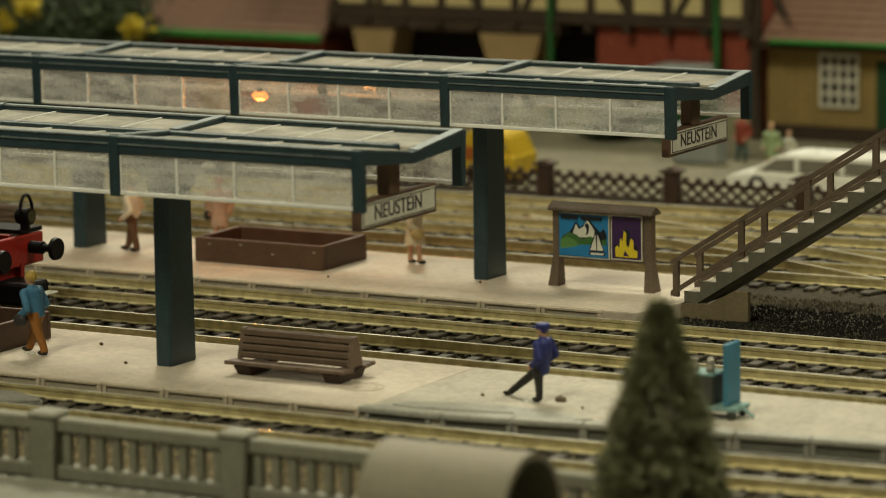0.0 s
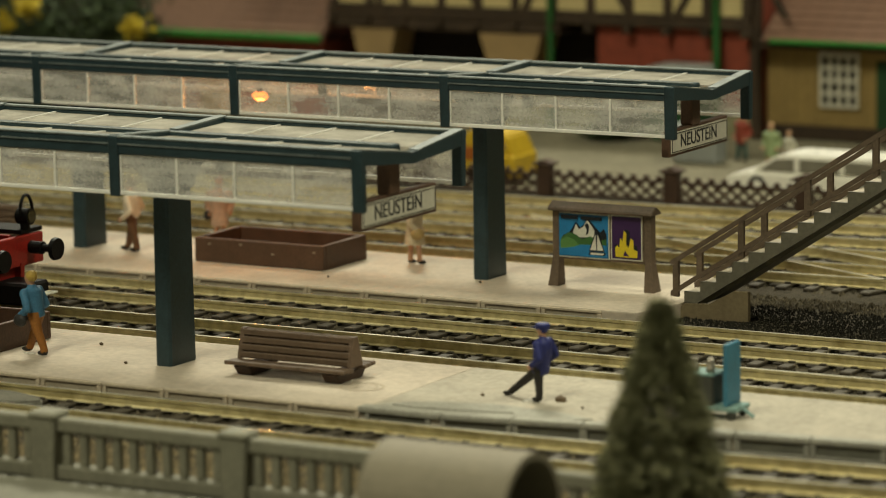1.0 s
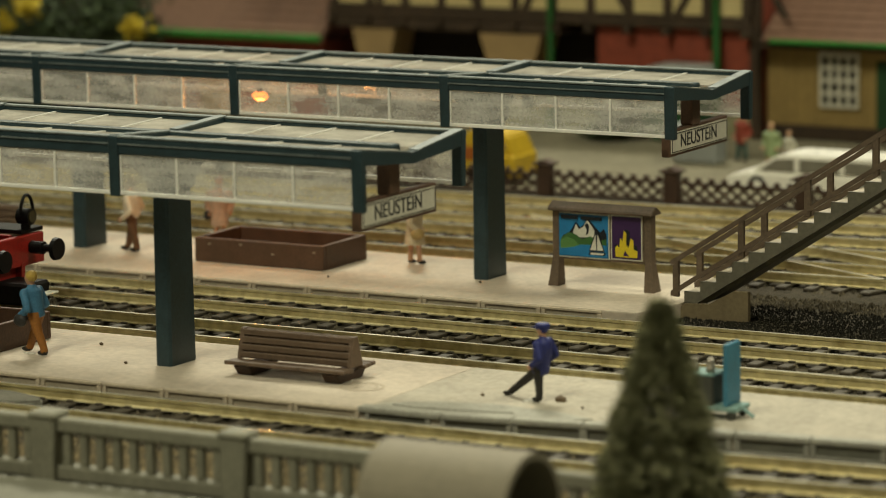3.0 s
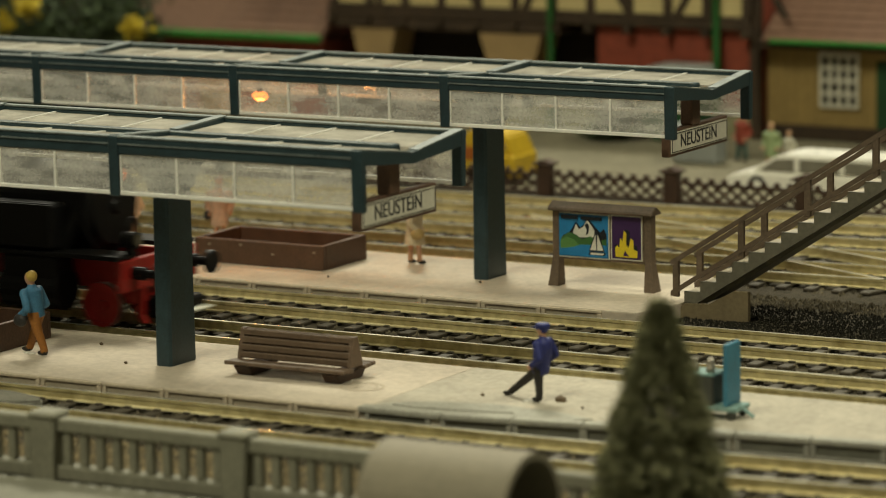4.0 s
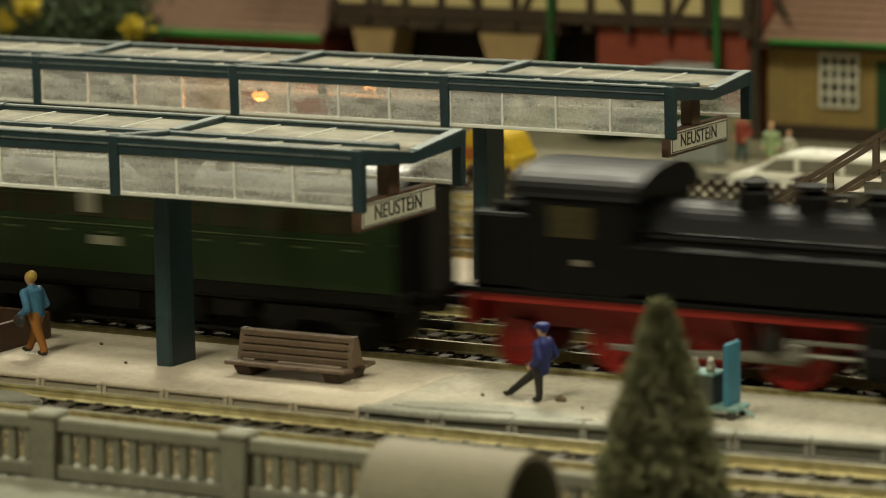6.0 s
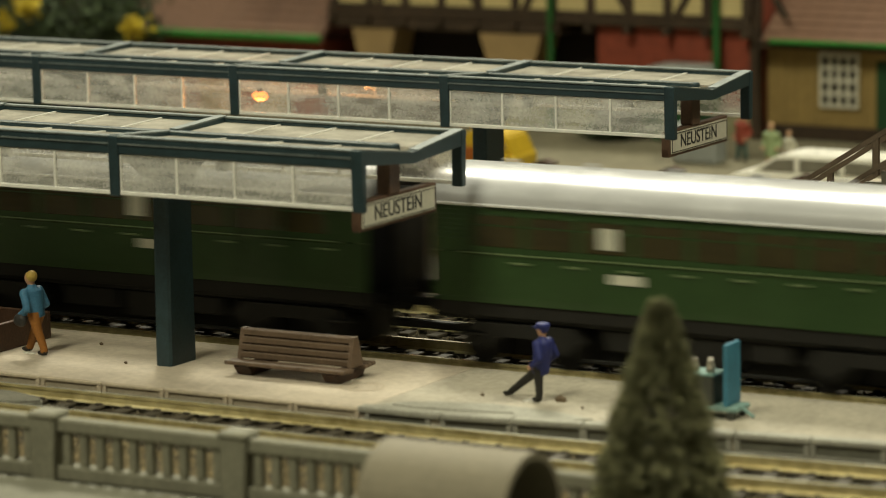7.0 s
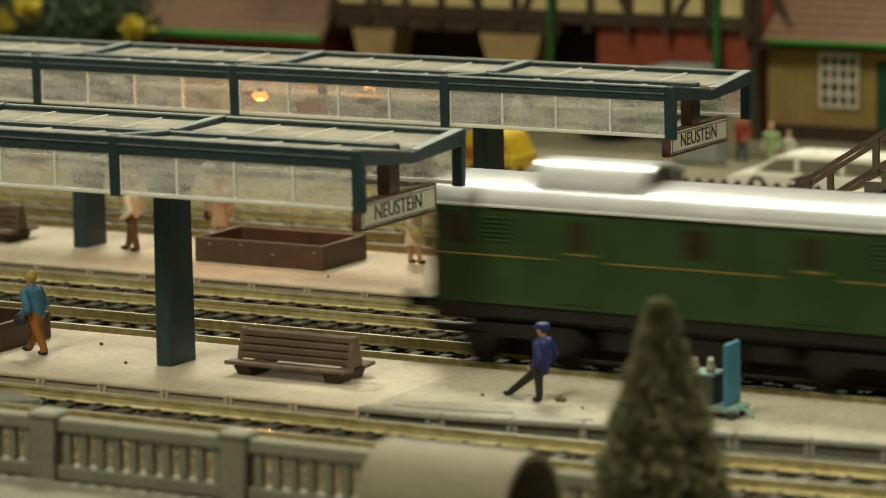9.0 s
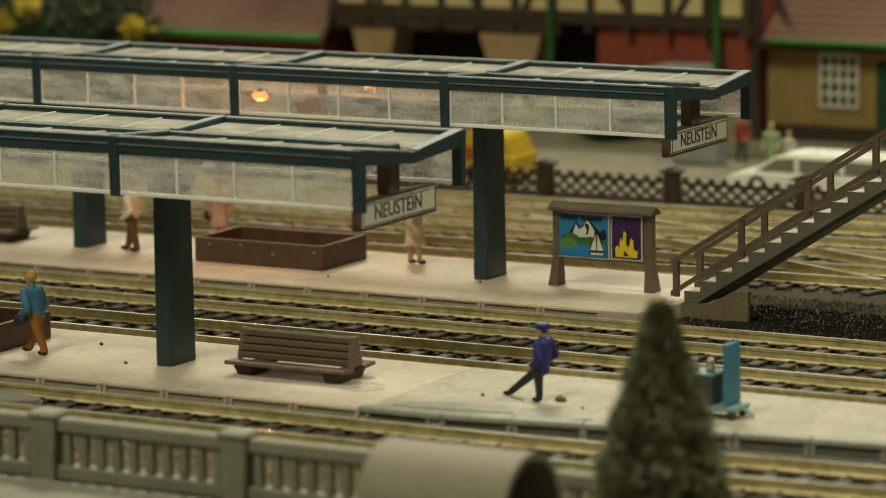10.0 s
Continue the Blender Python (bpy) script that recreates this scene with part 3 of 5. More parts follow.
    fuse = tmp.modifiers.new("fuse", "REMESH")
    fuse.mode, fuse.voxel_size, fuse.use_smooth_shade = "VOXEL", height * M * 0.016, True
    ease = tmp.modifiers.new("ease", "SMOOTH")
    ease.factor, ease.iterations = 0.5, 2
    bpy.context.view_layer.update()
    cast = bpy.data.meshes.new_from_object(tmp.evaluated_get(bpy.context.evaluated_depsgraph_get()))
    bpy.data.objects.remove(tmp)
    cast.materials.clear()
    for m0 in me.materials:
        cast.materials.append(m0)
    for p in cast.polygons:
        p.material_index = paint[tree.find_nearest(p.center)[2]]
    me = cast
    ob = new("figurine", me)
    ob.matrix_basis = m
    return tagged(ob, label, "figurine", group="platform figurines")


figurine("toy figurine in blue pullover and ochre trousers with dark bag", at(-32.2, -4.2, PT, 88), 18.0, (0.055, 0.18, 0.32), (0.30, 0.12, 0.022), (0.52, 0.36, 0.08), bag=(0.03, 0.03, 0.03), stride=0.17, lean=0.06, bagside=-1, hem=0.44)
figurine("toy figurine in dark blue railway uniform and cap, striding", at(88.9, -2.4, PT, 84), 15.8, (0.018, 0.025, 0.14), (0.022, 0.02, 0.017), (0.02, 0.03, 0.17), hat=True, stride=0.27, lean=-0.04)
figurine("toy figurine in white shirt and brown trousers", at(-91.2, 118.2, PT, 100), 18.5, (0.74, 0.64, 0.50), (0.13, 0.065, 0.03), (0.10, 0.06, 0.03), stride=0.10, hem=0.47)
figurine("toy figurine in patterned pink blouse with black bag", at(-78.0, 138.0, PT, -150), 17.0, (0.60, 0.44, 0.34), (0.60, 0.55, 0.42), (0.20, 0.10, 0.05), bag=(0.02, 0.02, 0.02), skirt=True)
figurine("toy figurine in dark top and cream coat with straw bag", at(-16.8, 130.6, PT, -60), 18.0, (0.58, 0.49, 0.34), (0.5, 0.25, 0.18), (0.05, 0.03, 0.02), bag=(0.40, 0.28, 0.11), skirt=True)
figurine("toy figurine in pale green dress beside the car", at(-14.5, 333, 0.5, 180), 13.5, (0.28, 0.36, 0.18), (0.5, 0.4, 0.3), (0.40, 0.24, 0.10), skirt=True)
figurine("toy figurine in white shirt beside the car", at(-10.2, 336, 0.5, 150), 11, (0.60, 0.58, 0.48), (0.3, 0.3, 0.3), (0.35, 0.20, 0.10), stride=0.05)
figurine("toy figurine in red jacket near the station wall", at(-29.5, 345, 0.5, 160), 14.5, (0.26, 0.05, 0.03), (0.05, 0.10, 0.09), (0.12, 0.06, 0.03), stride=0.05)

for x, y, n in ((-33.0, -4.6, 3), (88.0, -3.2, 4)):
    g = thing("glue_blob", "shiny clear glue under the figurine's feet", "glue", at(x, y, PT))
    bm = BM()
    for k in range(n):
        ball(bm, (random.uniform(-2.2, 2.2), random.uniform(-1.2, 1.2), 0), random.uniform(0.6, 1.1), 1.2, 1.1, 0.45, 0, 2)
    part("drop", bm, GLUE, g, smooth=True)
for x, y, r in ((92.6, -1.0, 1.15), (-25.5, 10, 0.45), (76, -3, 0.4), (-8.5, -5.5, 0.4), (-26, 105, 0.3), (-64, 113, 0.4), (11, 113, 0.35), (100, -6, 0.3), (130, 6, 0.3)):
    p = new("pebble", mesh("pebble", ball(BM(), (0, 0, 0.3), r, 1.2, 0.9, 0.9, 0, 1), PEBBLE))
    p.matrix_basis = at(x, y, PT)
    tagged(p, "small brown pebble lying on the platform", "pebble", "platform pebbles")


def notice_board(m):
    t = thing("notice_board", "brown timber notice board with two colourful posters", "notice board", m)
    for s in (-1, 1):
        bm = BM()
        prism(bm, [(-1.9, 0), (1.9, 0), (1.15, 7), (1.15, 18.2), (-1.15, 18.2), (-1.15, 7)], "x", s * 12.0 - 0.8, s * 12.0 + 0.8)
        for v in bm.verts:
            if v.co.z < 0.1:
                v.co.x += s * 0.5 + (0.5 if v.co.x > s * 11.9 else -0.5)
        part("post", bm, STAIRBROWN, t, m=at(0, 0, PT))
    bm = prism(BM(), [(-2.6, 21.3), (2.6, 21.3), (2.6, 22.0), (0, 23.4), (-2.6, 22.0)], "x", -13.6, 13.6)
    bmesh.ops.bevel(bm, geom=list(bm.edges), offset=0.25, segments=1, affect="EDGES")
    part("roof", bm, STAIRBROWN, t)
    part("panel", box(BM(), -11.0, 11.0, -0.6, 0.6, 9.8, 21.4, 0.15), STAIRBROWN, t)
    return t


board = notice_board(at(40.9, 118.8, 0))


def poster(parent, x0, x1, z0, z1, ground, shapes, label):
    """A flat poster: layered cut-outs, each a little proud of the one below."""
    p = part("poster", box(BM(), x0, x1, -0.9, -0.6, z0, z1), WHITEPLATE, parent, label)
    part("picture", box(BM(), x0 + 0.3, x1 - 0.3, -1.0, -0.9, z0 + 0.3, z1 - 0.3), ground, p)
    for i, (m, pts) in enumerate(shapes):
        bm = prism(BM(), [(x0 + u * (x1 - x0), z0 + v * (z1 - z0)) for u, v in pts], "y", -1.04 - 0.03 * (i + 1), -0.95)
        part("print", bm, m, p)


def flat(name, c):
    return mat(name, c, 0.35, var=0.1, size=2, bump=0)


PB, PW, PG, PDB, PY, PV, PLG = (flat("poster_blue", (0.02, 0.20, 0.46)), flat("poster_white", (0.66, 0.66, 0.58)), flat("poster_green", (0.05, 0.14, 0.04)), flat("poster_dark", (0.012, 0.016, 0.022)),
                                flat("poster_yellow", (0.70, 0.55, 0.03)), flat("poster_violet", (0.045, 0.018, 0.085)), flat("poster_light_green", (0.10, 0.24, 0.07)))
poster(board, -11.6, 1.9, 10.3, 20.9, PB, [
    (PDB, [(0.10, 0.48), (0.24, 0.58), (0.36, 0.80), (0.44, 0.68), (0.52, 0.76), (0.58, 0.90), (0.74, 0.70), (0.82, 0.60), (0.90, 0.68), (0.95, 0.55), (0.95, 0.40), (0.10, 0.40)]),
    (PW, [(0.30, 0.56), (0.36, 0.76), (0.42, 0.64), (0.50, 0.70), (0.58, 0.86), (0.66, 0.74), (0.72, 0.62), (0.70, 0.48), (0.40, 0.46)]),
    (PDB, [(0.53, 0.74), (0.57, 0.62), (0.55, 0.52), (0.60, 0.56), (0.62, 0.72), (0.58, 0.80)]),
    (PG, [(0.05, 0.30), (0.08, 0.44), (0.22, 0.56), (0.36, 0.52), (0.48, 0.42), (0.64, 0.50), (0.80, 0.40), (0.95, 0.46), (0.95, 0.32), (0.40, 0.30)]),
    (PLG, [(0.06, 0.20), (0.06, 0.38), (0.18, 0.46), (0.34, 0.40), (0.42, 0.28), (0.28, 0.20)]),
    (PB, [(0.04, 0.05), (0.04, 0.18), (0.30, 0.24), (0.46, 0.30), (0.96, 0.32), (0.96, 0.05)]),
    (PDB, [(0.60, 0.10), (0.64, 0.17), (0.95, 0.15), (0.90, 0.08)]),
    (PW, [(0.64, 0.14), (0.66, 0.10), (0.88, 0.10), (0.92, 0.14)]),
    (PDB, [(0.62, 0.18), (0.75, 0.62), (0.79, 0.62), (0.92, 0.17)]),
    (PW, [(0.64, 0.20), (0.75, 0.56), (0.755, 0.20)]), (PW, [(0.775, 0.20), (0.785, 0.56), (0.90, 0.20)]),
    (PDB, [(0.08, 0.86), (0.40, 0.86), (0.40, 0.94), (0.08, 0.94)]), (PDB, [(0.46, 0.86), (0.86, 0.86), (0.86, 0.93), (0.46, 0.93)]),
], "blue poster of a lake, white mountains and a sailing boat")
poster(board, 2.3, 10.4, 10.5, 21.0, PV, [
    (PDB, [(0.14, 0.06), (0.12, 0.34), (0.28, 0.34), (0.30, 0.48), (0.42, 0.46), (0.48, 0.70), (0.60, 0.66), (0.62, 0.42), (0.74, 0.34), (0.84, 0.36), (0.86, 0.06)]),
    (PY, [(0.16, 0.07), (0.14, 0.26), (0.22, 0.34), (0.27, 0.26), (0.31, 0.50), (0.38, 0.42), (0.42, 0.66), (0.50, 0.62), (0.50, 0.36), (0.57, 0.28), (0.64, 0.50), (0.72, 0.46), (0.74, 0.26), (0.86, 0.22), (0.84, 0.07)]),
    (PV, [(0.40, 0.10), (0.46, 0.22), (0.54, 0.14), (0.60, 0.10)]),
], "violet poster with a yellow flame")

# ---- footbridge stairs at the far platform's end ----
st = thing("footbridge_stairs", "brown footbridge stairs with handrails, rising from the platform", "stairs", at(66.2, 110, 0))
RUN, RISE, NST = 4.02, 2.52, 26
for k in range(NST):
    part("tread", box(BM(), k * RUN - 0.2, k * RUN + RUN + 0.2, 0.8, 12.4, PT + k * RISE + 0.9, PT + k * RISE + 2.4, 0.15), TREAD, st)
SL = RISE / RUN
for y0 in (0.0, 12.4):
    low = RISE - 3.9
    pts = [(-0.4, PT)]
    for k in range(NST):
        pts += [(k * RUN - 0.4, PT + (k + 1) * RISE), ((k + 1) * RUN - 0.4, PT + (k + 1) * RISE)]
    pts += [(NST * RUN, PT + NST * RISE + low), (-low / SL, PT)]
    part("stringer", prism(BM(), pts, "y", y0, y0 + 0.8), STRINGER, st, "saw-toothed side of the stairs")
    part("stringer_rim", prism(BM(), [(-low / SL - 1.6, PT), (NST * RUN, PT + NST * RISE + low + 1.0), (NST * RUN, PT + NST * RISE + low - 0.5), (-low / SL + 0.8, PT)], "y", y0 - 0.5, y0 + 1.2), STRINGER, st)
    for h in (10.4, 3.4):
        a, b = -3.4, NST * RUN
        part("handrail", prism(BM(), [(a, PT + a * SL + h), (b, PT + b * SL + h), (b, PT + b * SL + h + 1.25), (a, PT + a * SL + h + 1.25)], "y", y0 - 0.9, y0 + 0.1), STAIRBROWN, st)
    x = -2.2
    while x < NST * RUN:
        part("rail_post", box(BM(), x - 0.75, x + 0.75, y0 - 0.8, y0 + 0.2, PT + max(0, x * SL + 2.6), PT + x * SL + 11.2, 0.12), STAIRBROWN, st)
        x += 16.3
part("underside", prism(BM(), [(3.0, PT), (NST * RUN, PT + NST * RISE - 1.6), (NST * RUN, PT + NST * RISE - 2.6), (4.8, PT)], "y", 0.8, 12.4), STRINGER, st)

tagged(new("stair_plinth", mesh("stair_plinth", prism(BM(), [(63.2, -0.3), (82.4, -0.3), (82.4, 7.0), (78.6, 6.9), (72.4, 3.5), (66.4, 3.3)], "y", 108.6, 109.9), PLINTH)), "sandy brown support plate under the foot of the stairs", "plinth", kind="structure")

# ---- luggage trolley with milk churns ----
tr = thing("luggage_trolley", "turquoise platform trolley loaded with a grey bin and churns", "trolley", at(127.6, -0.5, 0))
part("bed", box(BM(), -5.6, 4.6, -3.2, 3.2, 5.0, 6.0, 0.2), TROLLEYPALE, tr)
part("end_panel", box(BM(), 1.6, 2.6, -3.1, 3.1, 6.0, 18.2, 0.2), TROLLEY, tr)
for x in (-4, 3.2):
    for y in (-2.6, 2.6):
        part("wheel", cyl(BM(), (x, y - 0.4, PT + 0.95), (x, y + 0.4, PT + 0.95), 0.95, seg=14), BINGREY, tr)
part("drawbar", cyl(BM(), (4.4, 0, 5.3), (6.8, 0, PT + 0.5), 0.35), TROLLEYPALE, tr)
bn = thing("bin", "dark grey square bin on the trolley", "bin", at(123.6, -1.4, 6.0))
part("body", box(BM(), -2.6, 3.4, -1.9, 3.4, 0, 5.6, 0.25), BINGREY, bn)
part("rim", box(BM(), -2.8, 3.6, -2.1, 3.6, 5.6, 6.2, 0.2), TROLLEYPALE, bn)
for dx, dy in ((-1.4, 0), (1.2, 1.6), (-3.9, 1.0), (2.2, -0.6)):
    c = thing("milk_churn", "small dull metal churn on the trolley", "churn", at(123.6 + dx, -1.2 + dy, 12.2 if dx > -3 else 6.0), group="milk churns")
    part("can", cyl(cyl(BM(), (0, 0, 0), (0, 0, 1.4), 0.85, seg=12), (0, 0, 1.4), (0, 0, 1.9), 0.85, 0.5, 12), CHURN, c, smooth=True)
    part("lid", cyl(BM(), (0, 0, 1.9), (0, 0, 2.4), 0.65, seg=12), CHURN, c)

# ---- front: grey fence, kerb, fir, hut ----
FY = -90.0
ff = thing("concrete_fence", "grey model concrete fence with square posts and balusters", "fence", at(32.4, FY, 0))
for k in range(-2, 4):
    x = k * 41.8
    bm = box(BM(), x - 2.6, x + 2.6, -2.6, 2.6, -0.3, 12.4, 0.4)
    box(bm, x - 3.1, x + 3.1, -3.0, 3.0, 11.8, 13.1, 0.5)
    part("post", bm, GREYFENCE, ff)
    if k < 3:
        a, b = x + 2.6, x + 39.2
        part("top_rail", box(BM(), a, b, -1.4, 1.4, 9.4, 12.0, 0.35), GREYFENCE, ff)
        part("bottom_rail", box(BM(), a, b, -1.6, 1.6, 0.4, 3.2, 0.35), GREYFENCE, ff)
        for j in range(10):
            xx = a + (j + 0.5) * (b - a) / 10
            part("baluster", box(BM(), xx - 0.85, xx + 0.85, -0.8, 0.8, 3.2, 9.4, 0.25), GREYFENCE, ff)
kerb = tagged(new("kerb", mesh("kerb", box(BM(), -160, 200, -185, FY - 3.2, -2, 0.9, 0.4), KERB)), "grey stone kerb in front of the fence", "kerb", kind="structure")


def fir(label, m, h, r, n):
    t = thing("fir_tree", label, "tree", m)
    part("trunk", cyl(BM(), (0, 0, 0), (0, 0, h * 0.96), 1.3, 0.25, 8), BARK, t)
    vs, fs = [], []
    for i in range(n):
        z = h * (random.random() ** 1.35) * 0.97 + 0.03 * h
        a = random.uniform(0, 6.283)
        tier = 0.93 + 0.07 * math.sin(z * 0.9)
        rr = r * (1 - z / h) ** 0.82 * tier * (0.2 + 0.8 * random.random() ** 0.6) + 0.4
        c = Vector((rr * math.cos(a), rr * math.sin(a), z - rr * 0.25))
        ln, w = random.uniform(0.8, 1.8), random.uniform(0.25, 0.5)
        d = Vector((math.cos(a) + random.uniform(-0.6, 0.6), math.sin(a) + random.uniform(-0.6, 0.6), random.uniform(-0.5, 0.5))).normalized()
        sd = d.cross(Vector((random.uniform(-1, 1), random.uniform(-1, 1), 1))).normalized() * w
        b = len(vs)
        vs += [tuple((c + q) * M) for q in (-sd, sd, d * ln + sd * 0.3, d * ln - sd * 0.3)]
        fs.append((b, b + 1, b + 2, b + 3))
    me = bpy.data.meshes.new("crown")
    me.from_pydata(vs, [], fs)
    me.materials.append(NEEDLES)
    o = new("crown", me)
    o.parent = t
    return t


fir("dusty olive-green flocked model fir tree", at(168.6, -110, 0), 46.8, 17.2, 24000)

hut = thing("arched_hut", "beige round-roofed hut with dark open end", "hut", at(132.0, -116, -1.4))
bm = BM()
arc = [(10.5 * math.cos(math.radians(a)), 12 + 10.5 * math.sin(math.radians(a))) for a in range(0, 181, 10)]
inn = [(9.3 * math.cos(math.radians(a)), 12 + 9.3 * math.sin(math.radians(a))) for a in range(180, -1, -10)]
prism(bm, [(10.5, 0)] + arc + [(-10.5, 0), (-9.3, 0)] + inn + [(9.3, 0)], "x", -11.5, 16.0)
part("shell", bm, HUT, hut)
# added wall: its dark colour stands for the shaded depth of the hut
part("shade_wall", prism(BM(), [(9.2, 0)] + [(9.2 * math.cos(math.radians(a)), 12 + 9.2 * math.sin(math.radians(a))) for a in range(0, 181, 15)] + [(-9.2, 0)], "x", 4, 5), HUTSHADE, hut, "dark wall added in the open end for the shade inside")

# ---- background: lattice fence, car, van, station building ----
TIMBER = mat("dark_timber", (0.055, 0.036, 0.022), 0.8, var=0.3, size=5)
PLASTER = mat("cream_plaster", (0.60, 0.50, 0.25), 0.9, var=0.1, size=8)
BRICK = mat("red_brick_wall", (0.27, 0.062, 0.034), 0.9, var=0.25, size=3, dirt=(0.17, 0.04, 0.024))
OLIVE = mat("olive_plaster", (0.27, 0.26, 0.15), 0.9, var=0.12, size=10)
OCHRE = mat("ochre_boards", (0.30, 0.21, 0.075), 0.85, var=0.15, size=6)
TILE = mat("brown_roof_tile", (0.20, 0.115, 0.08), 0.85, var=0.18, size=5)
GUTTER = mat("green_gutter", (0.025, 0.21, 0.03), 0.5, var=0.2, size=5)
PIPE = mat("green_pipe", (0.018, 0.10, 0.022), 0.5, var=0.2, size=5)
DOORGREEN = mat("dark_green_door", (0.012, 0.06, 0.02), 0.6, var=0.2, size=5)
CORBEL = mat("tan_stone", (0.36, 0.25, 0.12), 0.9, var=0.12, size=6)
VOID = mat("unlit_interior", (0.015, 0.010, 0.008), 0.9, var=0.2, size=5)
FRAMEWHITE = mat("white_window_frame", (0.62, 0.60, 0.50), 0.5, var=0.06, size=4, bump=0)
PANE = mat("dark_pane", (0.015, 0.012, 0.009), 0.25, var=0.3, size=5, bump=0)
CARWHITE = mat("white_car_paint", (0.86, 0.85, 0.78), 0.3, var=0.05, size=8, bump=0)
CARGLASS = mat("car_glass", (0.22, 0.21, 0.17), 0.12, var=0.1, size=6, bump=0)
TYRE = mat("black_tyre", (0.015, 0.015, 0.015), 0.7, var=0.2)
YELLOW = mat("yellow_paint", (0.55, 0.37, 0.02), 0.45, var=0.15, size=4, bump=0)
ORANGE = mat("orange_panel", (0.34, 0.10, 0.015), 0.5, var=0.15, size=4, bump=0)
LEAF = mat("dark_bush_leaf", (0.035, 0.055, 0.020), 0.8, var=0.3, size=4, island=0.6)
BLOSSOM = mat("yellow_blossom", (0.52, 0.40, 0.03), 0.8, var=0.2, size=2, island=0.3)
CABINET = mat("blue_grey_cabinet", (0.27, 0.29, 0.28), 0.6, var=0.1, size=5)

lf = thing("lattice_fence", "dark brown timber lattice fence with capped posts", "fence", at(0, 264, 0))
for k in range(-7, 4):
    x = -12.6 + 39.3 * k
    bm = box(BM(), x - 2.1, x + 2.1, -1.6, 1.6, 0, 8.6, 0.2)
    box(bm, x - 3.1, x + 3.1, -2.4, 2.4, 8.6, 9.4, 0.25)
    prism(bm, [(x - 2.4, 9.4), (x + 2.4, 9.4), (x, 10.3)], "y", -1.8, 1.8)
    part("post", bm, DARKBROWN, lf)
    a, b = x + 2.1, x + 37.2
    for z in (0.5, 5.4):
        part("rail", box(BM(), a, b, -0.35, 0.35, z, z + 0.8, 0.1), DARKBROWN, lf)
    n = 9
    for j in range(n):
        xx = a + (j + 0.5) * (b - a) / n
        for s in (-1, 1):
            prism_bm = prism(BM(), [(xx - s * 3.4 - 0.6, 0.4), (xx - s * 3.4 + 0.6, 0.4), (xx + s * 3.4 + 0.6, 6.0), (xx + s * 3.4 - 0.6, 6.0)], "y", 0.3 * s - 0.25, 0.3 * s + 0.25)
            part("lath", prism_bm, DARKBROWN, lf)
        part("knob", box(BM(), xx - 0.9, xx + 0.9, -0.5, 0.5, 6.0, 7.5, 0.3), DARKBROWN, lf)

car = thing("car", "white model estate car parked in the yard", "car", at(14.5, 303, -0.7))
prof = [(-25, 1.4), (-25.5, 3.6), (-24, 5.0), (-17.5, 6.2), (28.5, 6.2), (29.6, 4.2), (29.4, 1.4)]
cabp = [(-18.0, 6.1), (-10.6, 10.7), (-8, 11.3), (22, 11.3), (24.6, 10.8), (28.3, 6.1)]
bm = prism(BM(), prof, "y", -9.2, 9.2)
bmesh.ops.bevel(bm, geom=list(bm.edges), offset=0.7, segments=2, affect="EDGES")
part("body", bm, CARWHITE, car, smooth=False)
bm = prism(BM(), cabp, "y", -8.2, 8.2)
bmesh.ops.bevel(bm, geom=list(bm.edges), offset=0.6, segments=2, affect="EDGES")
part("cabin", bm, CARWHITE, car)
for pts in ([(-15.2, 6.6), (-10.2, 9.9), (-4.6, 10.2), (-4.6, 6.6)], [(-3.0, 6.6), (-3.0, 10.2), (9.0, 10.2), (9.0, 6.6)], [(10.6, 6.6), (10.6, 10.2), (21.6, 10.0), (24.6, 6.6)]):
    for s in (-1, 1):
        part("side_window", prism(BM(), pts, "y", s * 8.15, s * 8.32), CARGLASS, car)
for x in (-15.5, 18.5):
    for y in (-8.6, 8.6):
        w = part("wheel", cyl(BM(), (x, y - 0.9, 2.6), (x, y + 0.9, 2.6), 2.6, seg=20), TYRE, car)
        part("hub", cyl(BM(), (x, y - 1.0, 2.6), (x, y + 1.0, 2.6), 1.4, seg=14), CARWHITE, w)
part("bumper", box(BM(), -26.2, -24.8, -8.6, 8.6, 1.8, 2.8, 0.3), TYRE, car)

van = thing("van", "yellow model delivery van behind the lattice fence", "van", at(-75.5, 281, 0.5))
bm = box(BM(), -9, 8.2, -7.5, 7.5, 1.6, 8.6, 0.8)
bm2 = prism(BM(), [(-8.6, 8.0), (-8.2, 13.6), (-7, 14.8), (2, 14.8), (5, 13.8), (7.8, 8.2)], "y", -7.0, 7.0)
bmesh.ops.bevel(bm2, geom=list(bm2.edges), offset=0.6, segments=2, affect="EDGES")
part("body", bm, YELLOW, van)
part("cabin", bm2, YELLOW, van)
part("side_panel", box(BM(), -8, 0.5, -7.75, -7.2, 6.5, 10.5, 0.2), ORANGE, van, "orange panel")
part("side_window", prism(BM(), [(1.6, 10.4), (1.6, 13.2), (4.2, 13.2), (5.8, 10.4)], "y", -7.2, -6.9), CARGLASS, van)
for x in (-5, 4.4):
    for y in (-6.6, 6.6):
        part("wheel", cyl(BM(), (x, y - 0.9, 2.4), (x, y + 0.9, 2.4), 2.4, seg=18), TYRE, van)

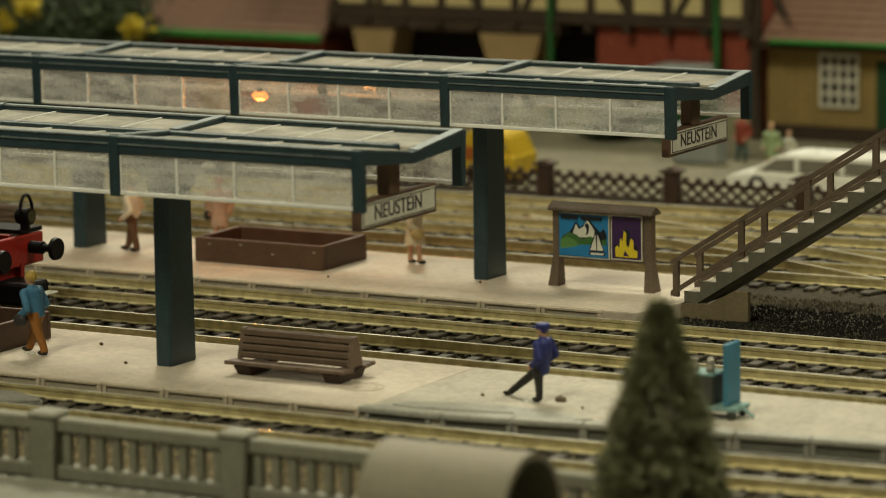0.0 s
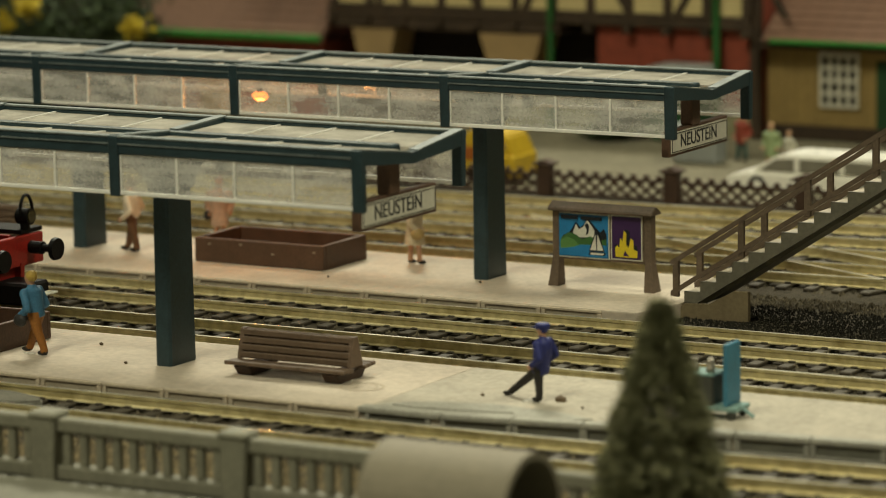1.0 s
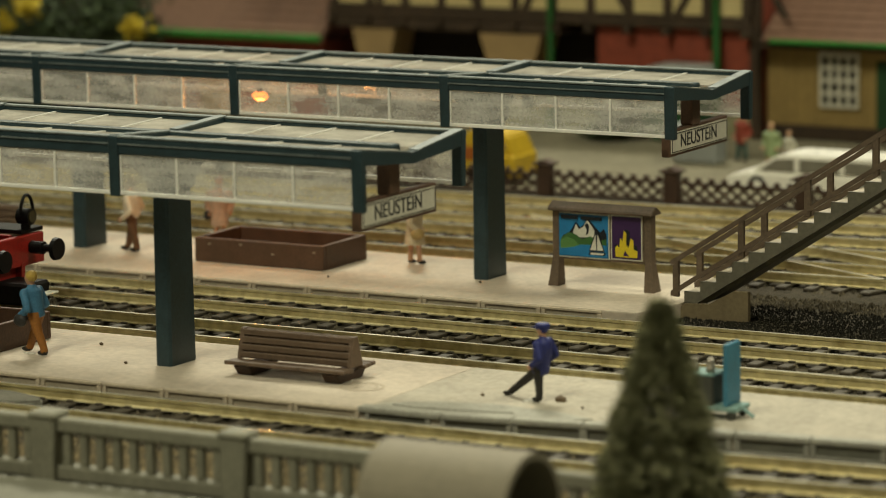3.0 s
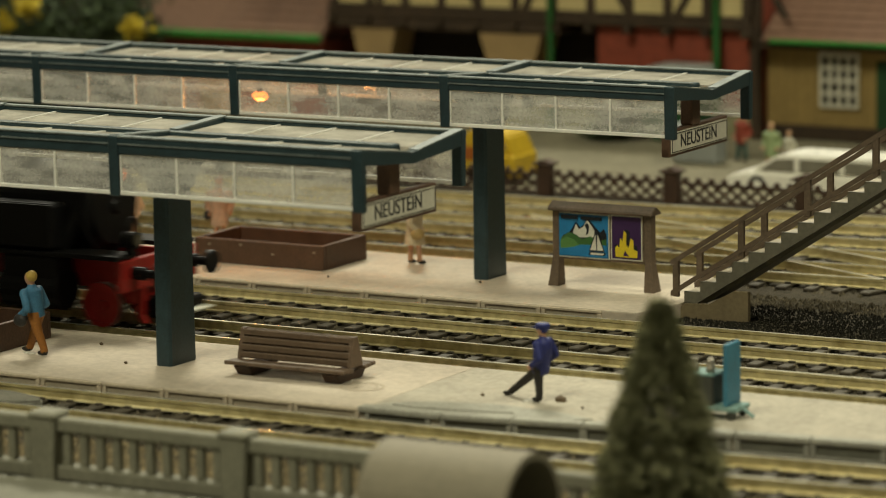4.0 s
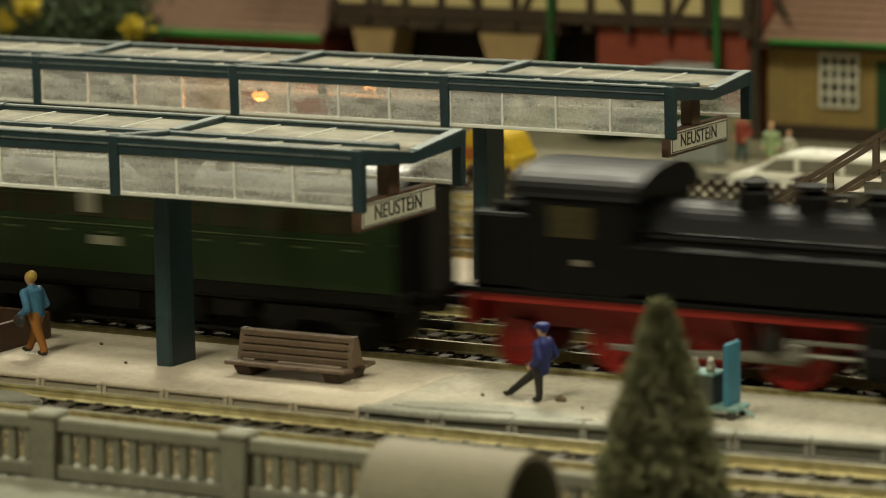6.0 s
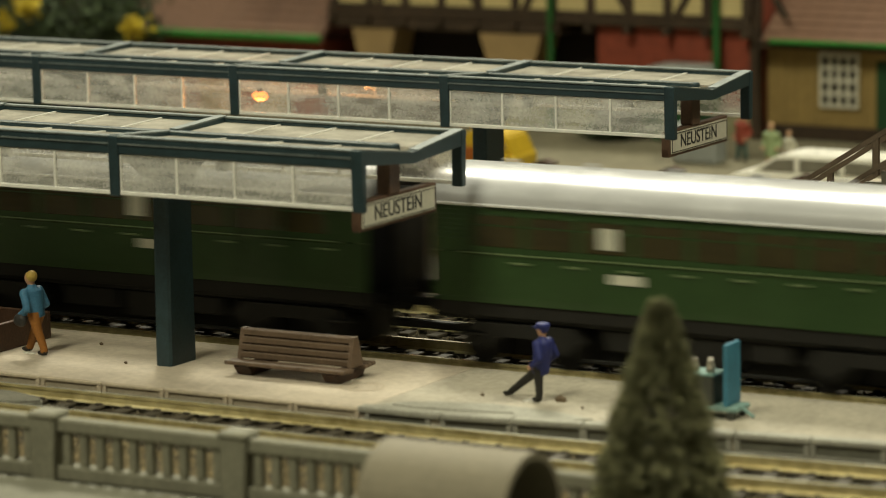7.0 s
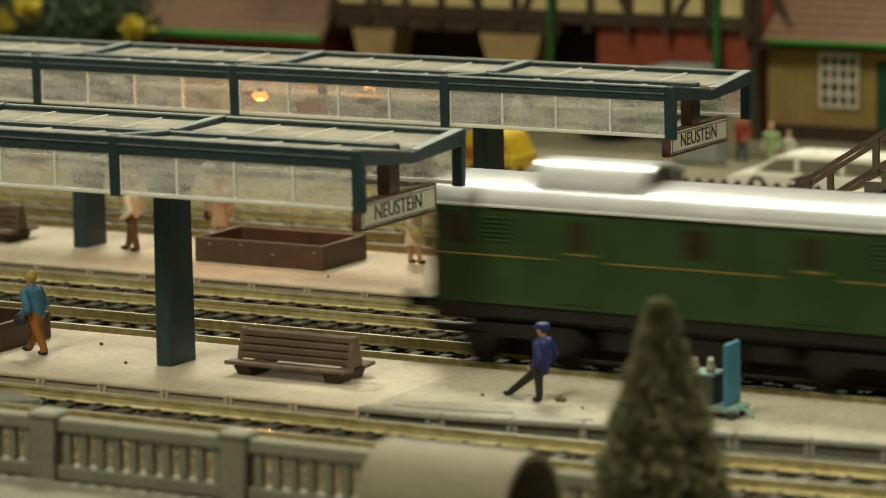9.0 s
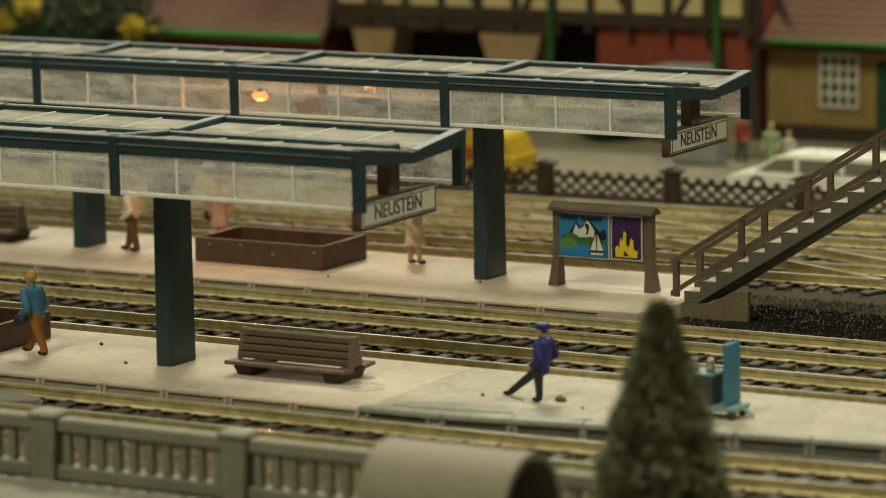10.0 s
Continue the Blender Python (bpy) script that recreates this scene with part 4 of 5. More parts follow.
cb = thing("utility_cabinet", "blue-grey utility cabinet standing in the yard", "cabinet", at(-40, 338, 0.5))
part("body", box(BM(), -7, 7, -4, 4, 0, 10.5, 0.4), CABINET, cb)
part("lid", box(BM(), -7.4, 7.4, -4.4, 4.4, 10.5, 11.3, 0.3), CABINET, cb)
for x in (-3.4, 3.4):
    part("door", box(BM(), x - 3.1, x + 3.1, -4.2, -3.9, 0.8, 9.8, 0.1), CABINET, cb)

HY = 390.0
hs = thing("station_building", "half-timbered station building with red ground floor", "building", at(0, HY, 0.5))
part("ground_wall", box(BM(), -100, -47.2, 0, 60, 9, 34), BRICK, hs, "red painted brick wall")
for zz in range(10, 34, 2):
    part("brick_course", box(BM(), -100.1, -47.1, -0.18, 0.1, zz, zz + 1.55), BRICK, hs)
part("plinth", box(BM(), -138, -46.8, -0.5, 60, 0, 9), OLIVE, hs, "pale olive plastered base")
part("dark_base", box(BM(), -198, -138, -0.4, 60, 0, 9), TIMBER, hs, "darker brown left part of the base")
# the entrance's shade is put into this wall's near-black colour
part("recess_wall", box(BM(), -196, -100, 12, 60, 9, 34), VOID, hs, "recessed entrance wall, coloured near black for the shade")
part("upper_wall", box(BM(), -196, -47.4, -2.2, 60, 36, 62), PLASTER, hs, "cream plaster between timbers")
part("floor_beam", box(BM(), -197, -46.6, -3.6, 58, 33.6, 36.4, 0.3), TIMBER, hs)
part("sill_beam", box(BM(), -197, -46.8, -3.2, 0, 36.5, 37.8, 0.2), TIMBER, hs)
x = -195.0
k = 0
while x < -47:
    part("timber_post", box(BM(), x - 1.5, x + 1.5, -3.1, -2.0, 37.8, 62, 0.2), TIMBER, hs)
    part("joist_end", box(BM(), x - 1.3, x + 1.3, -5.2, -1.0, 31.4, 33.6, 0.3), TIMBER, hs)
    if k % 2:
        s = 1 if k % 4 == 1 else -1
        part("timber_brace", prism(BM(), [(x + 7 - s * 5, 37.8), (x + 9.4 - s * 5, 37.8), (x + 9.4 + s * 5, 54), (x + 7 + s * 5, 54)], "y", -3.0, -2.0), TIMBER, hs)
    x += 13.4
    k += 1
for x0, x1 in ((-188, -172), (-141, -118.6)):
    m0 = (x0 + x1) / 2
    w = (x1 - x0) / 2
    part("flared_pier", prism(BM(), [(m0 - w, 29.6), (m0 + w, 29.6), (m0 + w * 0.72, 19.5), (m0 + w * 0.66, 9), (m0 - w * 0.66, 9), (m0 - w * 0.72, 19.5)], "y", -3, 10), CORBEL, hs, "tan pier flaring at its top")
part("pier_beam", box(BM(), -196, -112, -3.4, 11, 29.8, 33.4, 0.3), TIMBER, hs)
for x in (-114.6, -57.2):
    part("downpipe", cyl(BM(), (x, -4.2, 0), (x, -4.2, 62), 1.2, seg=12), PIPE, hs, "green downpipe")
part("corner_post", box(BM(), -47.4, -44.6, -1.0, 3, 0, 62, 0.3), TIMBER, hs)
part("end_wall", box(BM(), -47.0, -45, 3, 60, 0, 62), BRICK, hs)
part("roof", prism(BM(), [(-12, 60), (28, 92), (68, 60)], "x", -202, -41), TILE, hs, "brown tiled roof")
part("door", box(BM(), -88, -74, -1.0, 0.2, 0, 18), DOORGREEN, hs, "dark green door")
ks = thing("kiosk", "small grey-green topped kiosk at the station wall", "kiosk", at(-66, 380, 0.5))
part("cabin", box(BM(), -7.5, 7.5, -6, 6, 0, 20.5, 0.4), DOORGREEN, ks)
part("lid", box(BM(), -9, 9, -7.5, 7.5, 20.5, 23.2, 0.7), CABINET, ks, "grey-green flat roof")

an = thing("station_annex", "ochre boarded annex with green gutter and white window", "building", at(0, HY + 6, 0.5))
part("wall", box(BM(), -44, 90, 0, 50, 4.4, 31), OCHRE, an, "ochre boarded wall")
x = -43.0
while x < -8:
    part("board", box(BM(), x - 1.55, x + 1.55, -0.25, 0.2, 4.4, 30.5, 0.08), OCHRE, an)
    x += 3.3
part("plinth", box(BM(), -44.4, 90, -1.2, 50, 0, 4.4), TIMBER, an)
part("door", box(BM(), -8.0, 14, -0.8, 0.2, 0, 25), DOORGREEN, an, "dark green double door")
w = part("window", box(BM(), -26.2, -14.2, -0.9, 0.1, 10.8, 26.6), PANE, an)
for i in range(5):
    x = -26.2 + 12.0 * i / 4
    part("window_bar", box(BM(), x - 0.5, x + 0.5, -1.5, -0.7, 10.6, 26.8), FRAMEWHITE, w)
for i in range(5):
    z = 10.8 + 15.8 * i / 4
    part("window_bar", box(BM(), -26.6, -13.8, -1.4, -0.7, z - 0.5, z + 0.5), FRAMEWHITE, w)
part("gutter", box(BM(), -40, 92, -9.5, -7.0, 30.0, 31.6, 0.4), GUTTER, an, "green gutter")
part("fascia", box(BM(), -46, 92, -7, 0, 28.5, 30.2), TIMBER, an)
part("roof", prism(BM(), [(-9, 31.0), (30, 58), (30, 56), (-8, 29.9)], "x", -42, 92), TILE, an, "pinkish brown tiled roof")
TL = mesh("roof_tile", box(BM(), -43, 91, 0, 3.6, 0, 0.5, 0.15), TILE)
for k in range(12):
    share("roof_tile", TL, an, at(0.5, -9 + k * 3.25, 31.1 + k * 2.25, 0, 34.7))

al = thing("goods_shed", "low shed with brown tiled roof and green gutter", "building", at(0, HY - 4, 0.5))
part("wall", box(BM(), -274, -199, 0, 50, 0, 24.5), BRICK, al, "dark red wall")
for x in (-262, -240, -218):
    part("arched_door", prism(BM(), [(x - 7, 0), (x + 7, 0), (x + 7, 15)] + [(x + 7 * math.cos(math.radians(a)), 15 + 5 * math.sin(math.radians(a))) for a in range(15, 180, 15)] + [(x - 7, 15)], "y", -0.6, 0.1), CORBEL, al)
part("gutter", box(BM(), -277, -195, -9.5, -6.8, 25.6, 27.6, 0.4), GUTTER, al, "green gutter")
part("roof", prism(BM(), [(-7, 25.6), (34, 58), (34, 56), (-6, 24.6)], "x", -278, -196), TILE, al, "brown tiled roof")
TL2 = mesh("roof_tile", box(BM(), -278, -196, 0, 3.6, 0, 0.5, 0.15), TILE)
for k in range(12):
    share("roof_tile", TL2, al, at(0, -7 + k * 3.3, 25.8 + k * 2.6, 0, 38.2))


def bush(label, m, r, h, n, flowers, heads=()):
    t = thing("bush", label, "bush", m, group="yard bushes")
    part("stem", cyl(BM(), (0, 0, 0), (0, 0, h * 0.6), 1.6, 0.6, 8), BARK, t)
    for name, mt, cnt in (("crown", LEAF, n), ("blossom", BLOSSOM, flowers)):
        vs, fs = [], []
        seeds = [Vector((random.uniform(-r, r), random.uniform(-r, r) * 0.6, random.uniform(0.12, 1) * h)) for q in range(14)] if name == "crown" else [Vector(q) for q in heads]
        for i in range(cnt):
            s = random.choice(seeds)
            spread = r * 0.3 if name == "crown" else 1.7
            c = s + Vector((random.gauss(0, 1), random.gauss(0, 1) - (2 if name == "blossom" else 0), random.gauss(0, 0.8))) * spread
            c.z = max(c.z, 0.5)
            a = Vector((random.uniform(-1, 1), random.uniform(-1, 1), random.uniform(-1, 1))).normalized() * random.uniform(0.8, 1.7)
            b = a.cross(Vector((random.uniform(-1, 1), 0.3, random.uniform(-1, 1)))).normalized() * random.uniform(0.6, 1.2)
            k = len(vs)
            vs += [tuple((c + q) * M) for q in (-a, b, a, -b)]
            fs.append((k, k + 1, k + 2, k + 3))
        if not cnt:
            continue
        me = bpy.data.meshes.new(name)
        me.from_pydata(vs, [], fs)
        me.materials.append(mt)
        o = new(name, me)
        o.parent = t
    return t


bush("dark green bush with yellow blossoms", at(-276, 366, 0.5), 20, 44, 5200, 420, [(-12, -16, 36.5), (30, -16, 31.5)])
bush("dark green bush with yellow blossoms", at(-318, 372, 0.5), 24, 46, 5200, 420, [(18, -20, 31), (-4, -18, 38)])
bush("low dark green bush at the station wall", at(-84, 372, 0.5), 7, 13, 1400, 0)
wood = slab("backdrop", -600, 600, 470, 474, 0, 200, mat("dark_backdrop", (0.05, 0.04, 0.028), 0.95, var=0.2, size=60), "dark backdrop board behind the station", "backdrop")

# ---- the train ----


def spoked(bm, r, y, n, mi=0):
    """A spoked wheel across the y axis: tyre, rim, hub and spokes."""
    k = 24
    ring = []
    for rr, yy in ((r, y - 1.0), (r, y + 1.0), (r * 0.80, y + 1.0), (r * 0.80, y - 1.0)):
        ring.append([bm.verts.new((rr * math.cos(6.2832 * i / k), yy, rr * math.sin(6.2832 * i / k))) for i in range(k)])
    for a in range(4):
        for i in range(k):
            f = bm.faces.new((ring[a][i], ring[a][(i + 1) % k], ring[(a + 1) % 4][(i + 1) % k], ring[(a + 1) % 4][i]))
            f.material_index = 1 if a == 0 else mi
    cyl(bm, (0, y - 1.2, 0), (0, y + 1.2, 0), r * 0.22, seg=12, mi=mi)
    cyl(bm, (0, y - 0.3, 0), (0, y + 0.3, 0), r * 0.82, seg=24, mi=mi)
    for i in range(n):
        a = 6.2832 * i / n
        cyl(bm, (0, y, 0), (r * 0.84 * math.cos(a), y, r * 0.84 * math.sin(a)), r * 0.075, r * 0.06, 5, mi)
    bmesh.ops.recalc_face_normals(bm, faces=bm.faces)
    return bm


WHEELS = []  # (part, radius, rest pose)


def wheelset(parent, x, r, n, solid, mats):
    bm = BM()
    for s in (-1, 1):
        if solid:
            cyl(bm, (0, s * 8.5 - 1.0, 0), (0, s * 8.5 + 1.0, 0), r, seg=20)
            cyl(bm, (0, s * 8.5 - 1.3, 0), (0, s * 8.5 + 1.3, 0), r * 0.6, seg=16)
        else:
            spoked(bm, r, s * 8.5, n)
    cyl(bm, (0, -8.5, 0), (0, 8.5, 0), 0.9, seg=8)
    w = part("wheelset", bm, mats, parent, "red spoked wheels on one axle" if not solid else "")
    w.matrix_basis = at(x, 0, RT + r)
    WHEELS.append((w, r, x))
    return w


def buffers(t, x, z, s, y=10.2):
    for k in (-1, 1):
        bm = cyl(BM(), (x, k * y, z), (x + s * 3.4, k * y, z), 1.5, seg=14)
        cyl(bm, (x + s * 3.4, k * y, z), (x + s * 6.6, k * y, z), 0.95, seg=12)
        cyl(bm, (x + s * 6.6, k * y, z), (x + s * 7.6, k * y, z), 2.7, 2.5, seg=20)
        part("buffer", bm, BLACK, t, "black buffer with round head")


loco = thing("steam_locomotive", "black and red model steam tank locomotive", "locomotive")
bm = cyl(BM(), (-76, 0, 29), (-8, 0, 29), 10.2, seg=40)
part("boiler", bm, BLACK, loco, smooth=False)
for x in (-66, -48, -30, -18):
    part("boiler_band", cyl(BM(), (x - 0.4, 0, 29), (x + 0.4, 0, 29), 10.4, seg=40), BLACK, loco)
bm = cyl(BM(), (-13, 0, 29), (-3.4, 0, 29), 10.7, seg=40)
cyl(bm, (-3.4, 0, 29), (-2.0, 0, 29), 9.6, 8.4, seg=40)
cyl(bm, (-2.0, 0, 29), (-1.2, 0, 29), 2.0, 1.2, seg=12)
part("smokebox", bm, BLACK, loco)
bm = cyl(BM(), (-12, 0, 38), (-12, 0, 40.6), 3.8, 2.8, seg=20)
cyl(bm, (-12, 0, 40.6), (-12, 0, 44.2), 2.8, 3.1, seg=20)
cyl(bm, (-12, 0, 43.8), (-12, 0, 44.6), 3.5, seg=20)
part("chimney", bm, BLACK, loco)
for x, r, z in ((-25.5, 3.6, 42.2), (-40, 4.2, 42.8), (-53, 4.2, 43.0)):
    bm = cyl(BM(), (x, 0, 37), (x, 0, z - 1.6), r + 0.5, r, seg=24)
    cyl(bm, (x, 0, z - 1.6), (x, 0, z), r, r * 0.55, seg=24)
    cyl(bm, (x, 0, z), (x, 0, z + 0.8), r * 0.95, r * 0.9, seg=24)
    part("dome", bm, BLACK, loco)
bm = cyl(BM(), (-33, 0, 38), (-33, 0, 41.4), 1.4, seg=14)
cyl(bm, (-33, 0, 41.2), (-33, 0, 41.9), 1.9, seg=14)
part("bell", bm, BLACK, loco)
bm = cyl(BM(), (-62, 1.5, 38), (-62, 1.5, 43.5), 0.8, seg=10)
cyl(bm, (-62, 1.5, 43.2), (-62, 1.5, 44.6), 1.5, seg=10)
part("whistle", bm, BLACK, loco)
for s in (-1, 1):
    bm = box(BM(), -76, -8.5, s * 10.5 - 5, s * 10.5 + 5, 20.6, 31.0, 0.8)
    part("side_tank", bm, BLACK, loco)
    part("handrail", cyl(BM(), (-74, s * 11.2, 33.6), (-3, s * 10.9, 33.6), 0.32, seg=6), BLACK, loco)
    part("tank_edge", box(BM(), -75.6, -9, s * 15.3 - 0.25, s * 15.3 + 0.25, 30.3, 30.8), BLACK, loco)
    part("running_board", box(BM(), -112, 9, s * 11.5 - 4.2, s * 11.5 + 4.2, 19.4, 20.4, 0.15), BLACK, loco)
    part("valance", box(BM(), -110, -24, s * 14.6 - 0.3, s * 14.6 + 0.3, 17.6, 19.4, 0.1), RED, loco, "red valance stripe")
    part("frame_plate", box(BM(), -111, 7, s * 5.6 - 0.6, s * 5.6 + 0.6, 11.5, 19.4, 0.1), RED, loco, "red frame plate")
    bm = cyl(BM(), (-23, s * 12.2, 11.6), (-7, s * 12.2, 11.6), 4.6, seg=20)
    box(bm, -22.4, -7.6, s * 12.2 - 3.6, s * 12.2 + 3.6, 13, 19.4, 0.5)
    part("cylinder", bm, BLACK, loco)
    part("piston_rod", cyl(BM(), (-38, s * 12.4, 11.2), (-23, s * 12.4, 11.2), 0.6, seg=8), STEEL, loco)
    part("crosshead", box(BM(), -40, -36, s * 12.4 - 1, s * 12.4 + 1, 9.8, 13.4, 0.3), STEEL, loco)
    part("slide_bar", box(BM(), -40, -23, s * 12.4 - 0.6, s * 12.4 + 0.6, 13.4, 14.3, 0.1), STEEL, loco)
    part("valve_gear", prism(BM(), [(-46, 12), (-44, 18), (-42, 18.5), (-41, 12.5), (-43, 10)], "y", s * 13.2 - 0.4, s * 13.2 + 0.4), SLATE, loco)
    part("coupling_rod", box(BM(), -80, -38, s * 11.0 - 0.5, s * 11.0 + 0.5, 8.6, 10.0, 0.2), STEEL, loco)
    part("main_rod", prism(BM(), [(-59, 8.6), (-38, 10.4), (-38, 11.9), (-59, 10.4)], "y", s * 12.2 - 0.4, s * 12.2 + 0.4), STEEL, loco)
    part("steam_pipe", cyl(BM(), (-5, s * 8.5, 31), (-10, s * 11.0, 19), 2.0, seg=14), BLACK, loco)
    part("step", box(BM(), -96, -90, s * 14 - 1, s * 14 + 1, 8.0, 8.8, 0.1), BLACK, loco)
    bm = cyl(BM(), (8.6, s * 9.5, 20.4), (8.6, s * 9.5, 22.4), 1.2, seg=10)
    cyl(bm, (7.0, s * 9.5, 23.4), (10.4, s * 9.5, 23.4), 1.9, seg=16)
    lamp = part("headlamp", bm, BLACK, loco, "black front lamp")
    part("lens", cyl(BM(), (10.4, s * 9.5, 23.4), (10.7, s * 9.5, 23.4), 1.4, seg=14), WINDOWLIT, lamp)
    bm = BM()
    for i in range(10):
        a0, a1 = math.radians(18 * i), math.radians(18 * i + 18)
        cyl(bm, (9.0 - 0.0, s * 9.5 + 2.4 * math.cos(a0), 24.2 + 4.2 * math.sin(a0)), (9.0, s * 9.5 + 2.4 * math.cos(a1), 24.2 + 4.2 * math.sin(a1)), 0.4, seg=6)
    part("lamp_iron", bm, BLACK, loco)
    # cab and bunker
    bm = box(BM(), -98, -74, s * 14.9 - 0.6, s * 14.9 + 0.6, 20.4, 40.5, 0.2)
    part("cab_side", bm, BLACK, loco)
    part("cab_window", box(BM(), -92, -82, s * 15.6 - 0.1, s * 15.6 + 0.1, 32, 38.5, 0.1), WINDOWLIT, loco)
    part("plate", box(BM(), -86, -83.4, s * 15.7 - 0.1, s * 15.7 + 0.1, 26.4, 27.6), CHURN, loco, "small pale plate")
part("cab_front", box(BM(), -75.2, -74, -14.4, 14.4, 20.4, 42, 0.1), BLACK, loco)
part("cab_back", box(BM(), -98, -96.8, -14.4, 14.4, 30, 42, 0.1), BLACK, loco)
bm = prism(BM(), [(-16.2, 40.2), (-15.8, 41.0)] + [(16 * math.sin(math.radians(a)), 41 + 6.2 * (math.cos(math.radians(a * 0.95)) - 0.14)) for a in range(-75, 76, 10)] + [(15.8, 41.0), (16.2, 40.2)], "x", -101, -72)
part("cab_roof", bm, BLACK, loco)
part("bunker", box(BM(), -111, -98, -14.6, 14.6, 20.4, 36, 0.6), BLACK, loco)
bm = BM()
for i in range(60):
    ball(bm, (random.uniform(-109, -100), random.uniform(-12, 12), 36 + random.uniform(-0.5, 1.2)), random.uniform(0.9, 1.8), mi=0, sub=1)
part("coal", bm, BLACK, loco)
for x, s in ((8, 1), (-112.4, -1)):
    part("buffer_beam", box(BM(), x, x + 1.6, -15, 15, 12.2, 19.2, 0.2), RED, loco, "red buffer beam")
buffers(loco, 9.6, 16.2, 1)
buffers(loco, -112.4, 16.2, -1)
part("pilot", box(BM(), -2, 8, -7, 7, 8.5, 13, 0.4), RED, loco, "red pilot frame")
for y in (-6.5, 6.5):
    part("guard_iron", prism(BM(), [(8.2, 13), (9.8, 13), (9.4, 6.2), (10.4, 4.4), (8.8, 4.4), (7.9, 6.2)], "y", y - 0.7, y + 0.7), RED, loco)
part("coupler", box(BM(), 9, 18.6, -4.6, 4.6, 5.2, 10.2, 0.6), BLACK, loco, "black coupling box")
part("coupler_loop", box(BM(), 18.6, 21.2, -4.2, 4.2, 7.2, 7.8, 0.2), WHITEPLATE, loco, "pale coupling loop")
bm = cyl(BM(), (-4.0, 0, 36.2), (-0.6, 0, 36.2), 1.6, seg=16)
part("top_lamp", bm, BLACK, loco)
part("top_lamp_lens", cyl(BM(), (-0.6, 0, 36.2), (-0.1, 0, 36.2), 1.35, seg=16), AMBER, loco, "glowing amber lamp")
wheelset(loco, 0, 5.0, 10, False, (RED, STEEL))
for x in (-40, -59, -78):
    wheelset(loco, x, 8.2, 14, False, (RED, STEEL))
wheelset(loco, -103, 5.0, 10, False, (RED, STEEL))


REDPANE = mat("dark_red_window", (0.034, 0.018, 0.010), 0.3, var=0.2, size=4, bump=0)


def rounded(bm):
    """Shade the long curved faces smoothly, with sharp ends and corners."""
    for f in bm.faces:
        f.smooth = len(f.verts) == 4
    for e in bm.edges:
        e.smooth = e.calc_face_angle(0) < 0.7
    return bm


